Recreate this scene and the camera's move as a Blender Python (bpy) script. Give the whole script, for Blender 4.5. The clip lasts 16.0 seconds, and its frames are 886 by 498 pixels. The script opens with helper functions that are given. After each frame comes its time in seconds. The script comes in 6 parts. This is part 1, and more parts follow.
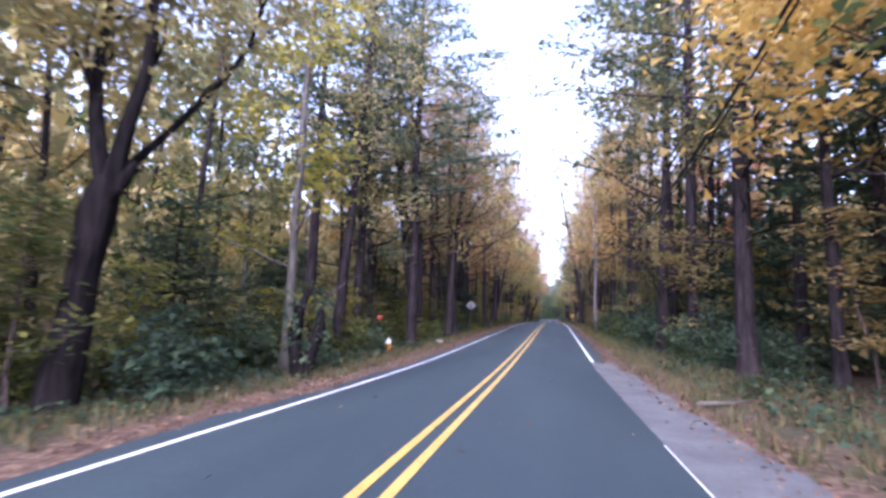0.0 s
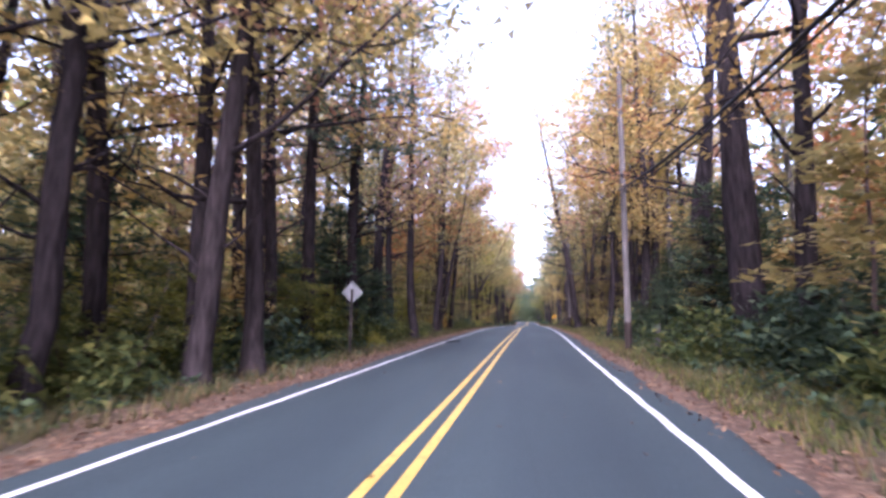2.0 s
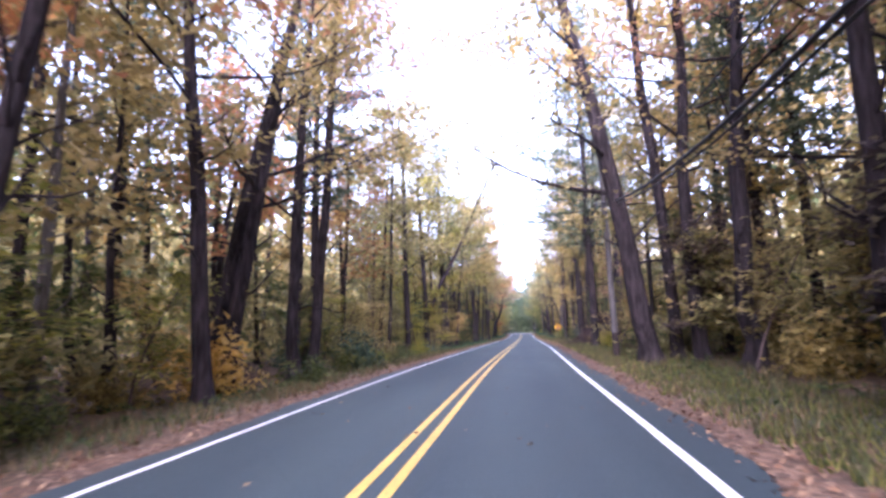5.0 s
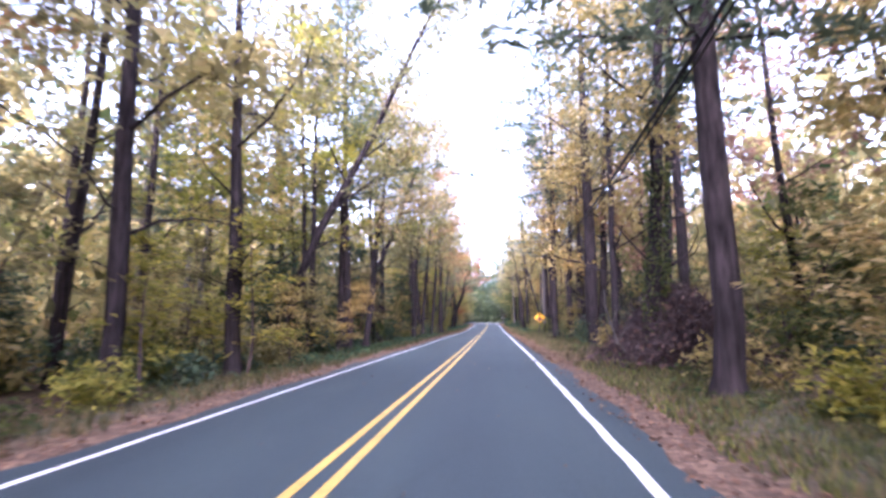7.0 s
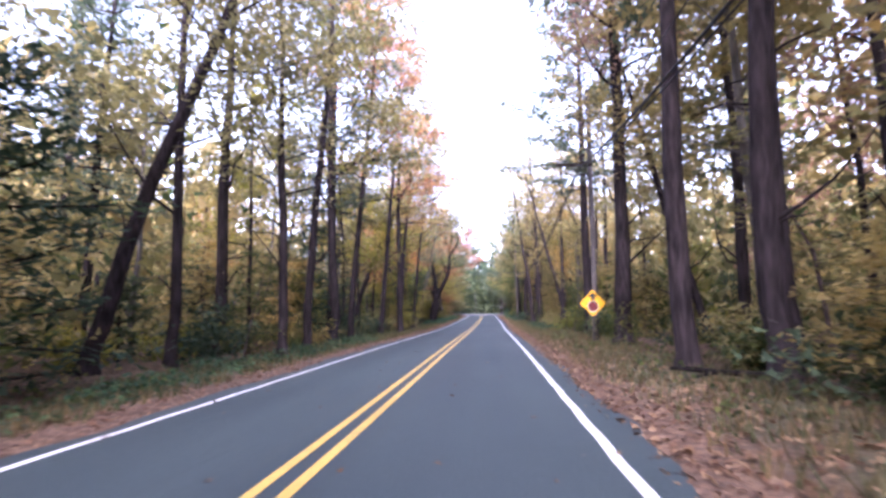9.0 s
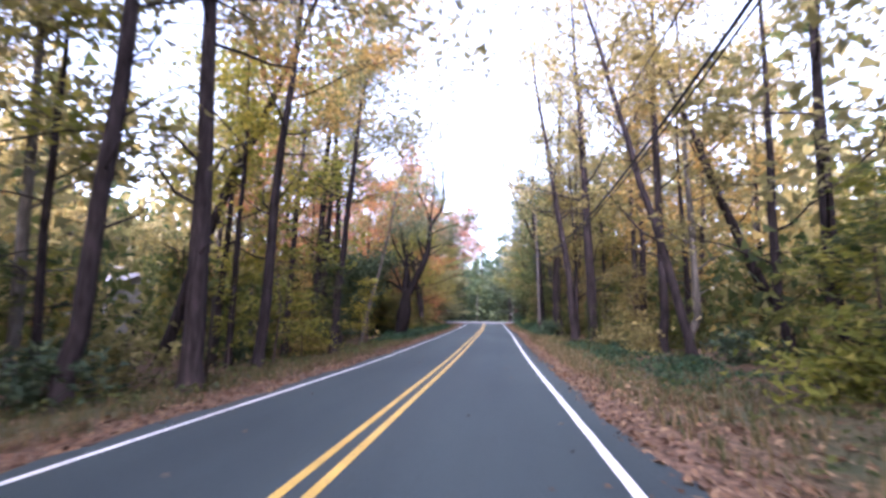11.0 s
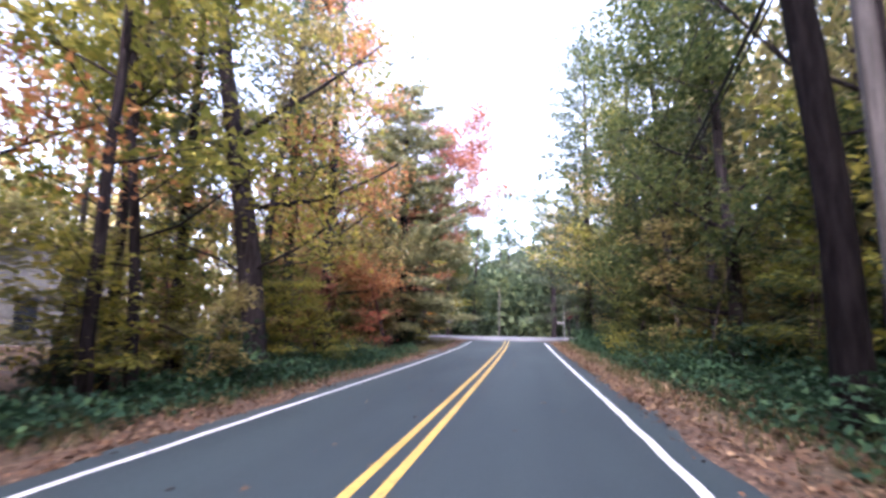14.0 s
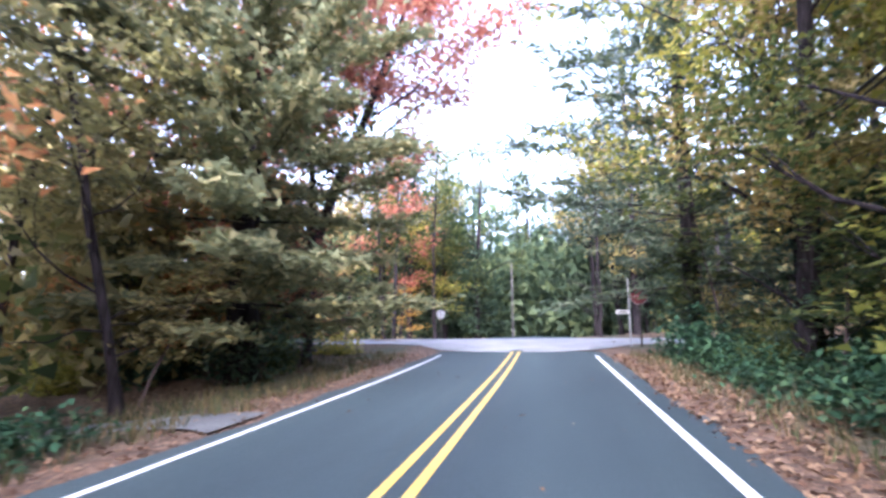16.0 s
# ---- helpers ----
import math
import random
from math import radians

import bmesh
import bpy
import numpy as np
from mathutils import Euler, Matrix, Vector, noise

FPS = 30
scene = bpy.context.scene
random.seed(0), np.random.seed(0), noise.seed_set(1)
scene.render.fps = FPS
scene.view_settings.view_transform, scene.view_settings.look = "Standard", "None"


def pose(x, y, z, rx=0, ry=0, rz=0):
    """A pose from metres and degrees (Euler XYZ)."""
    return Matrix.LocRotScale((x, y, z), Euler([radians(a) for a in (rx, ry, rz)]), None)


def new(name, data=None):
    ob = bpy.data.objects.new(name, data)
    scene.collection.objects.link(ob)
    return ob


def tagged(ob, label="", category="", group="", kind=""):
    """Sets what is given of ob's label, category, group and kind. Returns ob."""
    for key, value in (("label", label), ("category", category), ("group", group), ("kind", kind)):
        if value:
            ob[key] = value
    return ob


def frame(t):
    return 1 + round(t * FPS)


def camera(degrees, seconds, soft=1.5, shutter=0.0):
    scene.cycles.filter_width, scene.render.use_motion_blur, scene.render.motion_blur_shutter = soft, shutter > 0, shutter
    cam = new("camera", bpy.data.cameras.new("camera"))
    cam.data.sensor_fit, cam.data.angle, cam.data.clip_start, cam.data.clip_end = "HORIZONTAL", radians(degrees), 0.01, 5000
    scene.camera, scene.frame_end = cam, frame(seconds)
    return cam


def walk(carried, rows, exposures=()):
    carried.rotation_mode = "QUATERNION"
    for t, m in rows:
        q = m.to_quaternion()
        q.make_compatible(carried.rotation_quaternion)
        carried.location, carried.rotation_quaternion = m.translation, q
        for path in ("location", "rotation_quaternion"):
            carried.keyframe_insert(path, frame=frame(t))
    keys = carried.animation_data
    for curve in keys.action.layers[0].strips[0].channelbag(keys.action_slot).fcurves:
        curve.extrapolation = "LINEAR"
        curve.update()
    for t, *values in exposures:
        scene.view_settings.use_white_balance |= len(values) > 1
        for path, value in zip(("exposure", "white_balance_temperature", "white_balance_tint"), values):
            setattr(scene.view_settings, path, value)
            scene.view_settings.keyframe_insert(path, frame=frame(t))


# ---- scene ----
cam = camera(80.0, 16.0, soft=3.0, shutter=0.2)
PATH = [
    (0.0, pose(1.45, 2.30, 1.46, 97.79, -1.88, 11.14)),
    (0.5, pose(1.40, 8.87, 1.48, 98.19, -1.46, 11.23)),
    (1.0, pose(1.45, 15.41, 1.54, 98.23, -2.14, 11.15)),
    (1.5, pose(1.43, 21.91, 1.53, 98.21, -1.13, 9.42)),
    (2.0, pose(1.43, 27.57, 1.67, 98.30, -0.80, 8.79)),
    (2.5, pose(1.49, 33.80, 1.84, 100.16, 0.63, 9.07)),
    (3.0, pose(1.51, 39.73, 2.04, 100.81, 0.48, 9.34)),
    (3.5, pose(1.59, 45.36, 2.23, 100.93, 1.03, 8.86)),
    (4.0, pose(1.65, 50.81, 2.37, 100.40, 0.38, 8.32)),
    (4.5, pose(1.88, 56.11, 2.53, 100.86, 1.00, 6.02)),
    (5.0, pose(2.12, 61.92, 2.64, 99.68, 1.72, 8.35)),
    (5.2, pose(2.19, 64.15, 2.73, 99.92, 1.13, 8.48)),
    (7.5, pose(2.77, 96.47, 3.20, 98.02, 0.79, 4.05)),
    (8.0, pose(2.94, 103.95, 3.26, 98.31, 1.65, 3.67)),
    (8.5, pose(3.03, 111.45, 3.27, 97.98, 0.50, 4.57)),
    (9.0, pose(3.15, 118.39, 3.34, 97.24, 0.17, 4.75)),
    (9.2, pose(3.20, 120.88, 3.36, 97.59, 0.44, 5.20)),
    (11.3, pose(3.44, 153.06, 3.63, 98.11, -0.75, 5.60)),
    (11.5, pose(3.47, 156.13, 3.63, 98.38, -0.46, 6.24)),
    (12.0, pose(3.42, 163.81, 3.63, 96.89, -0.36, 5.66)),
    (12.5, pose(3.36, 171.34, 3.69, 97.36, -1.56, 6.88)),
    (13.0, pose(3.35, 178.57, 3.78, 98.30, -1.42, 8.19)),
    (13.5, pose(3.34, 185.76, 3.92, 98.40, -1.96, 8.35)),
    (14.0, pose(3.41, 192.10, 4.04, 99.10, -1.17, 8.84)),
    (14.5, pose(3.47, 198.94, 4.18, 100.34, -0.04, 9.52)),
    (15.0, pose(3.48, 205.56, 4.28, 99.67, -0.39, 10.99)),
    (15.5, pose(3.44, 210.76, 4.36, 100.32, 0.08, 11.26)),
    (16.0, pose(3.42, 215.18, 4.43, 98.75, 0.51, 11.87)),
]
walk(cam, PATH, [(0.0, 2.62, 5200, 34), (1.5, 2.92, 5450, 35), (2.5, 3.08, 5550, 36), (4.0, 3.52, 5450, 38), (5.0, 3.4, 5450, 36), (7.5, 3.52, 5450, 36), (9.0, 3.3, 5620, 37), (11.5, 3.0, 5650, 30), (12.5, 2.85, 5650, 31), (13.5, 3.05, 5750, 30), (14.5, 3.38, 5800, 26), (15.5, 3.5, 5600, 24), (16.0, 3.52, 5400, 23)])

# ---- sky and sun: a bright, thinly overcast autumn evening ----
world = bpy.data.worlds.new("sky")
scene.world = world
world.use_nodes = True
sky_nodes, sky_links = world.node_tree.nodes, world.node_tree.links
sky = sky_nodes.new("ShaderNodeTexSky")
sky.sky_type, sky.sun_disc = "NISHITA", False
sky.sun_elevation, sky.sun_rotation = radians(30), radians(182)
sky.air_density, sky.dust_density, sky.ozone_density = 1.0, 3.5, 1.0
grey = sky_nodes.new("ShaderNodeRGBToBW")
sky_links.new(sky.outputs[0], grey.inputs[0])
cloud = sky_nodes.new("ShaderNodeMix")
cloud.data_type = "RGBA"
cloud.inputs[0].default_value = 0.5
sky_links.new(sky.outputs[0], cloud.inputs[6])
sky_links.new(grey.outputs[0], cloud.inputs[7])
sky_links.new(cloud.outputs[2], sky_nodes["Background"].inputs[0])
sky_nodes["Background"].inputs[1].default_value = 0.15
sun = new("sun", bpy.data.lights.new("sun", "SUN"))
sun.data.energy, sun.data.angle, sun.data.color = 0.8, radians(35), (1.0, 0.94, 0.87)
sun.matrix_world = pose(0, 0, 60, 60, 0, -2)


# ---- materials ----
def material(name, build, rough=0.8):
    m = bpy.data.materials.new(name)
    m.use_nodes = True
    n, l = m.node_tree.nodes, m.node_tree.links
    p = n["Principled BSDF"]
    p.inputs["Roughness"].default_value = rough
    p.inputs["Specular IOR Level"].default_value = 0.25
    build(n, l, p)
    return m


def ramp(n, l, source, stops):
    r = n.new("ShaderNodeValToRGB")
    while len(r.color_ramp.elements) < len(stops):
        r.color_ramp.elements.new(0.5)
    for e, (at, c) in zip(r.color_ramp.elements, stops):
        e.position, e.color = at, (*c, 1)
    l.new(source, r.inputs[0])
    return r.outputs[0]


def noise_tex(n, l, scale, detail=4.0, where="Object", stretch=None):
    c = n.new("ShaderNodeTexCoord").outputs[where]
    if stretch:
        mp = n.new("ShaderNodeMapping")
        mp.inputs["Scale"].default_value = stretch
        l.new(c, mp.inputs[0])
        c = mp.outputs[0]
    t = n.new("ShaderNodeTexNoise")
    t.inputs["Scale"].default_value, t.inputs["Detail"].default_value = scale, detail
    l.new(c, t.inputs["Vector"])
    return t.outputs[0]


def blend(n, l, fac, a, b, mode="MIX"):
    x = n.new("ShaderNodeMix")
    x.data_type, x.blend_type = "RGBA", mode
    for sock, v in ((x.inputs[0], fac), (x.inputs[6], a), (x.inputs[7], b)):
        if isinstance(v, (int, float)):
            sock.default_value = v
        elif isinstance(v, tuple):
            sock.default_value = (*v, 1)
        else:
            l.new(v, sock)
    return x.outputs[2]


def bump(n, l, p, height, strength, distance):
    b = n.new("ShaderNodeBump")
    b.inputs["Strength"].default_value, b.inputs["Distance"].default_value = strength, distance
    l.new(height, b.inputs["Height"])
    l.new(b.outputs[0], p.inputs["Normal"])


def two_scale(name, dark, light, fine=20.0, coarse=1.5, rough=0.85, relief=0.4, depth=0.02, stretch=None, shine=0.25):
    def build(n, l, p):
        a = noise_tex(n, l, fine, 5, stretch=stretch)
        b = noise_tex(n, l, coarse, 3)
        c = ramp(n, l, a, [(0.3, dark), (0.7, light)])
        g = ramp(n, l, b, [(0.3, (0.7, 0.7, 0.7)), (0.7, (1.15, 1.12, 1.1))])
        l.new(blend(n, l, 1.0, c, g, "MULTIPLY"), p.inputs["Base Color"])
        bump(n, l, p, a, relief, depth)
        p.inputs["Specular IOR Level"].default_value = shine
    return material(name, build, rough)


def foliage(name, stops, through_light=0.6, glossy=0.5):
    """Leaves: each leaf takes its own colour, each plant its own shade; light passes through."""
    def build(n, l, p):
        island = n.new("ShaderNodeNewGeometry").outputs["Random Per Island"]
        own = n.new("ShaderNodeObjectInfo").outputs["Random"]
        c = ramp(n, l, island, stops)
        shade = ramp(n, l, own, [(0.0, (0.72, 0.78, 0.75)), (0.5, (1.0, 1.0, 1.0)), (1.0, (1.2, 1.08, 0.9))])
        c = blend(n, l, 1.0, c, shade, "MULTIPLY")
        l.new(c, p.inputs["Base Color"])
        p.inputs["Roughness"].default_value = glossy
        p.inputs["Specular IOR Level"].default_value = 0.16
        t = n.new("ShaderNodeBsdfTranslucent")
        l.new(c, t.inputs["Color"])
        mix = n.new("ShaderNodeMixShader")
        mix.inputs[0].default_value = through_light
        l.new(p.outputs[0], mix.inputs[1])
        l.new(t.outputs[0], mix.inputs[2])
        l.new(mix.outputs[0], n["Material Output"].inputs[0])
    return material(name, build, glossy)


LEAF = {
    "gold": foliage("gold_leaves", [(0.0, (0.27, 0.195, 0.085)), (0.35, (0.45, 0.335, 0.12)), (0.7, (0.58, 0.435, 0.16)), (1.0, (0.68, 0.53, 0.27))]),
    "olive": foliage("olive_leaves", [(0.0, (0.17, 0.15, 0.075)), (0.4, (0.29, 0.255, 0.105)), (0.8, (0.41, 0.35, 0.14)), (1.0, (0.55, 0.455, 0.22))]),
    "rust": foliage("rust_leaves", [(0.0, (0.30, 0.13, 0.07)), (0.4, (0.52, 0.25, 0.11)), (0.8, (0.62, 0.34, 0.15)), (1.0, (0.64, 0.44, 0.22))]),
    "red": foliage("red_leaves", [(0.0, (0.32, 0.11, 0.09)), (0.5, (0.50, 0.20, 0.145)), (1.0, (0.58, 0.33, 0.20))]),
    "pink": foliage("faded_red_leaves", [(0.0, (0.27, 0.15, 0.11)), (0.5, (0.42, 0.24, 0.17)), (1.0, (0.50, 0.34, 0.21))]),
    "green": foliage("green_leaves", [(0.0, (0.045, 0.07, 0.03)), (0.5, (0.10, 0.13, 0.045)), (1.0, (0.22, 0.22, 0.07))]),
    "lime": foliage("yellow_green_leaves", [(0.0, (0.14, 0.16, 0.04)), (0.5, (0.30, 0.30, 0.065)), (1.0, (0.50, 0.43, 0.10))]),
    "deep": foliage("dark_evergreen_leaves", [(0.0, (0.036, 0.06, 0.04)), (0.6, (0.064, 0.105, 0.066)), (1.0, (0.13, 0.17, 0.09))], 0.38, 0.6),
    "pine": foliage("pine_needles", [(0.0, (0.07, 0.10, 0.07)), (0.6, (0.125, 0.165, 0.105)), (1.0, (0.23, 0.25, 0.15))], 0.42, 0.5),
    "hemlock": foliage("grey_green_needles", [(0.0, (0.13, 0.155, 0.095)), (0.6, (0.225, 0.25, 0.145)), (1.0, (0.38, 0.35, 0.19))], 0.55, 0.5),
    "umber": foliage("purple_brown_leaves", [(0.0, (0.06, 0.042, 0.04)), (0.6, (0.13, 0.095, 0.08)), (0.85, (0.22, 0.17, 0.11)), (1.0, (0.42, 0.36, 0.18))], 0.4, 0.6),
    "withered": foliage("withered_leaves", [(0.0, (0.03, 0.019, 0.019)), (0.6, (0.075, 0.048, 0.047)), (1.0, (0.14, 0.09, 0.08))], 0.15, 0.7),
    "tan": foliage("tan_fallen_leaves", [(0.0, (0.10, 0.055, 0.034)), (0.5, (0.21, 0.12, 0.072)), (1.0, (0.36, 0.24, 0.15))], 0.1, 0.6),
    "vine": foliage("vine_leaves", [(0.0, (0.018, 0.046, 0.027)), (0.6, (0.034, 0.084, 0.047)), (1.0, (0.08, 0.14, 0.065))], 0.3, 0.6),
    "yellow": foliage("bright_yellow_leaves", [(0.0, (0.40, 0.26, 0.06)), (0.6, (0.60, 0.40, 0.10)), (1.0, (0.66, 0.48, 0.18))]),
    "brown": foliage("dry_leaves", [(0.0, (0.065, 0.034, 0.022)), (0.4, (0.13, 0.068, 0.042)), (0.75, (0.20, 0.11, 0.066)), (1.0, (0.33, 0.22, 0.14))], 0.1, 0.6),
    "straw": foliage("dry_grass_blades", [(0.0, (0.035, 0.048, 0.022)), (0.5, (0.075, 0.078, 0.036)), (1.0, (0.16, 0.115, 0.065))], 0.2, 0.6),
}
BARK = two_scale("bark", (0.012, 0.010, 0.011), (0.050, 0.041, 0.045), 9, 0.9, 0.92, 0.9, 0.05, (1, 1, 0.18), 0.06)
BRUSH = two_scale("dead_brush", (0.022, 0.015, 0.016), (0.078, 0.056, 0.058), 14, 1.5, 0.92)
BARK_PALE = two_scale("pale_bark", (0.07, 0.065, 0.06), (0.18, 0.168, 0.152), 9, 0.9, 0.9, 0.7, 0.04, (1, 1, 0.2), 0.06)
BARK_BLACK = two_scale("black_bark", (0.005, 0.004, 0.005), (0.019, 0.016, 0.017), 9, 0.9, 0.95, 0.9, 0.06, (1, 1, 0.2), 0.06)
TWIG = two_scale("twigs", (0.05, 0.035, 0.035), (0.14, 0.105, 0.10), 14, 1.5, 0.9)
POLE_WOOD = two_scale("weathered_pole_wood", (0.07, 0.064, 0.063), (0.14, 0.13, 0.13), 30, 2, 0.85, 0.4, 0.01, (1, 1, 0.05))
POLE_TAR = two_scale("creosoted_pole_foot", (0.018, 0.013, 0.012), (0.045, 0.032, 0.028), 25, 2, 0.85, 0.4, 0.01, (1, 1, 0.1))
STEEL = two_scale("galvanized_steel", (0.30, 0.31, 0.32), (0.46, 0.47, 0.48), 30, 3, 0.5, 0.1, 0.003)
DARK_STEEL = two_scale("dark_post_steel", (0.02, 0.018, 0.018), (0.06, 0.05, 0.045), 30, 3, 0.6, 0.2, 0.004)
RUBBER = two_scale("black_cable_sheath", (0.012, 0.012, 0.013), (0.03, 0.03, 0.032), 20, 3, 0.6, 0.1, 0.002)
SIGN_YELLOW = two_scale("sign_yellow", (0.74, 0.38, 0.012), (0.82, 0.45, 0.02), 6, 2, 0.4, 0.02, 0.001)
# sign red with the stop sign's backlit shade put into the colour
SIGN_DARK_RED = two_scale("shade_dark_sign_red", (0.085, 0.012, 0.014), (0.13, 0.022, 0.022), 6, 2, 0.6, 0.02, 0.001)
# dimmed copy of the sign white, for the backlit stop sign
SIGN_WHITE_SHADED = two_scale("shaded_sign_white", (0.20, 0.18, 0.17), (0.28, 0.25, 0.24), 6, 2, 0.6, 0.02, 0.001)
SIGN_BLACK = two_scale("sign_black", (0.012, 0.012, 0.012), (0.025, 0.025, 0.025), 6, 2, 0.5, 0.02, 0.001)
SIGN_WHITE = two_scale("sign_white", (0.70, 0.70, 0.70), (0.80, 0.80, 0.80), 6, 2, 0.45, 0.02, 0.001)
SIGN_BACK = two_scale("bare_aluminium", (0.22, 0.235, 0.26), (0.30, 0.32, 0.35), 8, 2, 0.5, 0.05, 0.001)
HYDRANT_ORANGE = two_scale("worn_orange_paint", (0.42, 0.16, 0.04), (0.55, 0.27, 0.07), 22, 6, 0.6, 0.2, 0.004)
HYDRANT_WHITE = two_scale("worn_white_paint", (0.60, 0.60, 0.58), (0.78, 0.78, 0.76), 18, 6, 0.55, 0.15, 0.003)
FLAG_RED = two_scale("red_reflector", (0.70, 0.09, 0.08), (0.80, 0.14, 0.11), 20, 4, 0.4, 0.05, 0.002)
ROCK = two_scale("pale_stone", (0.26, 0.26, 0.24), (0.50, 0.49, 0.46), 12, 2, 0.9, 0.5, 0.03)
IRON = two_scale("cast_iron", (0.05, 0.05, 0.055), (0.12, 0.12, 0.12), 25, 4, 0.6, 0.3, 0.006)
GRAVEL = two_scale("pale_gravel", (0.07, 0.075, 0.08), (0.19, 0.19, 0.195), 60, 1.2, 0.95, 0.5, 0.02)
CONCRETE = two_scale("concrete", (0.30, 0.29, 0.27), (0.45, 0.44, 0.42), 30, 2, 0.9, 0.3, 0.01)
HOUSE_TRIM = two_scale("white_trim_paint", (0.62, 0.62, 0.60), (0.78, 0.78, 0.76), 8, 0.8, 0.7, 0.1, 0.004)
# white clapboard with the shadow of the trees put into its colour
HOUSE_WALL = two_scale("shadow_grey_clapboard", (0.13, 0.135, 0.13), (0.22, 0.22, 0.21), 8, 0.8, 0.7, 0.1, 0.004)
HOUSE_ROOF = two_scale("grey_roof_shingle", (0.22, 0.22, 0.24), (0.38, 0.38, 0.41), 10, 1, 0.9, 0.4, 0.01)
HOUSE_GLASS = two_scale("dark_window_glass", (0.02, 0.025, 0.03), (0.03, 0.035, 0.04), 2, 1, 0.08, 0.0, 0.001)


def build_asphalt(n, l, p):
    grit = noise_tex(n, l, 70, 6)
    patch = noise_tex(n, l, 0.35, 4, stretch=(1, 0.25, 1))
    track = noise_tex(n, l, 1.1, 3, stretch=(1, 0.03, 1))
    c = ramp(n, l, grit, [(0.25, (0.021, 0.034, 0.040)), (0.6, (0.038, 0.056, 0.064)), (0.85, (0.084, 0.114, 0.126))])
    g = ramp(n, l, patch, [(0.32, (0.74, 0.75, 0.78)), (0.68, (1.14, 1.12, 1.09))])
    h = ramp(n, l, track, [(0.3, (0.9, 0.9, 0.92)), (0.7, (1.08, 1.08, 1.07))])
    c = blend(n, l, 1.0, blend(n, l, 1.0, c, g, "MULTIPLY"), h, "MULTIPLY")
    crack = n.new("ShaderNodeTexVoronoi")
    crack.feature, crack.inputs["Scale"].default_value = "DISTANCE_TO_EDGE", 0.22
    l.new(n.new("ShaderNodeTexCoord").outputs["Object"], crack.inputs["Vector"])
    k = ramp(n, l, crack.outputs[0], [(0.0, (0.55, 0.55, 0.55)), (0.006, (1, 1, 1))])
    l.new(blend(n, l, 0.15, c, blend(n, l, 1.0, c, k, "MULTIPLY")), p.inputs["Base Color"])
    bump(n, l, p, grit, 0.35, 0.006)


ASPHALT = material("worn_asphalt", build_asphalt, 0.75)
ASPHALT_PALE = two_scale("pale_old_asphalt", (0.19, 0.19, 0.20), (0.31, 0.31, 0.32), 60, 0.7, 0.85, 0.3, 0.006)


def paint(name, light, worn):
    def build(n, l, p):
        a = noise_tex(n, l, 14, 6)
        b = noise_tex(n, l, 1.3, 3)
        c = ramp(n, l, a, [(0.28, worn), (0.42, light), (1.0, light)])
        g = ramp(n, l, b, [(0.3, (0.8, 0.8, 0.8)), (0.7, (1.05, 1.05, 1.05))])
        l.new(blend(n, l, 1.0, c, g, "MULTIPLY"), p.inputs["Base Color"])
        bump(n, l, p, a, 0.2, 0.004)
    return material(name, build, 0.6)


PAINT_WHITE = paint("white_road_paint", (0.74, 0.75, 0.78), (0.25, 0.25, 0.26))
PAINT_YELLOW = paint("yellow_road_paint", (0.54, 0.36, 0.09), (0.24, 0.18, 0.07))


def build_ground(n, l, p):
    uv = n.new("ShaderNodeUVMap")
    uv.uv_map = "lay"
    sep = n.new("ShaderNodeSeparateXYZ")
    l.new(uv.outputs[0], sep.inputs[0])
    off = n.new("ShaderNodeMath")
    off.operation = "ABSOLUTE"
    l.new(sep.outputs[0], off.inputs[0])
    wob = noise_tex(n, l, 0.8, 5)
    add = n.new("ShaderNodeMath")
    add.operation = "MULTIPLY_ADD"
    add.inputs[1].default_value = 0.02
    l.new(wob, add.inputs[0])
    l.new(off.outputs[0], add.inputs[2])
    leaf = n.new("ShaderNodeTexVoronoi")
    leaf.inputs["Scale"].default_value = 11
    l.new(n.new("ShaderNodeTexCoord").outputs["Object"], leaf.inputs["Vector"])
    one = n.new("ShaderNodeSeparateColor")
    l.new(leaf.outputs["Color"], one.inputs[0])
    litter = ramp(n, l, one.outputs[0], [(0.0, (0.045, 0.027, 0.018)), (0.35, (0.09, 0.05, 0.032)), (0.7, (0.145, 0.082, 0.05)), (1.0, (0.23, 0.145, 0.095))])
    turf = ramp(n, l, noise_tex(n, l, 6, 6), [(0.3, (0.03, 0.042, 0.022)), (0.5, (0.058, 0.064, 0.034)), (0.75, (0.10, 0.083, 0.05))])
    sand = ramp(n, l, noise_tex(n, l, 30, 6), [(0.3, (0.10, 0.075, 0.062)), (0.7, (0.19, 0.145, 0.115))])
    patch = ramp(n, l, noise_tex(n, l, 0.5, 4), [(0.50, (0, 0, 0)), (0.68, (1, 1, 1))])
    edge = ramp(n, l, add.outputs[0], [(0.052, (0, 0, 0)), (0.064, (1, 1, 1))])
    wood = ramp(n, l, add.outputs[0], [(0.068, (0, 0, 0)), (0.085, (1, 1, 1))])
    near = blend(n, l, 0.75, sand, litter)
    verge = blend(n, l, patch, turf, litter)
    c = blend(n, l, edge, near, verge)
    c = blend(n, l, wood, c, blend(n, l, 0.25, litter, turf))
    l.new(c, p.inputs["Base Color"])
    bump(n, l, p, leaf.outputs["Distance"], 0.8, 0.05)


GROUND = material("leaf_litter_and_turf", build_ground, 0.95)


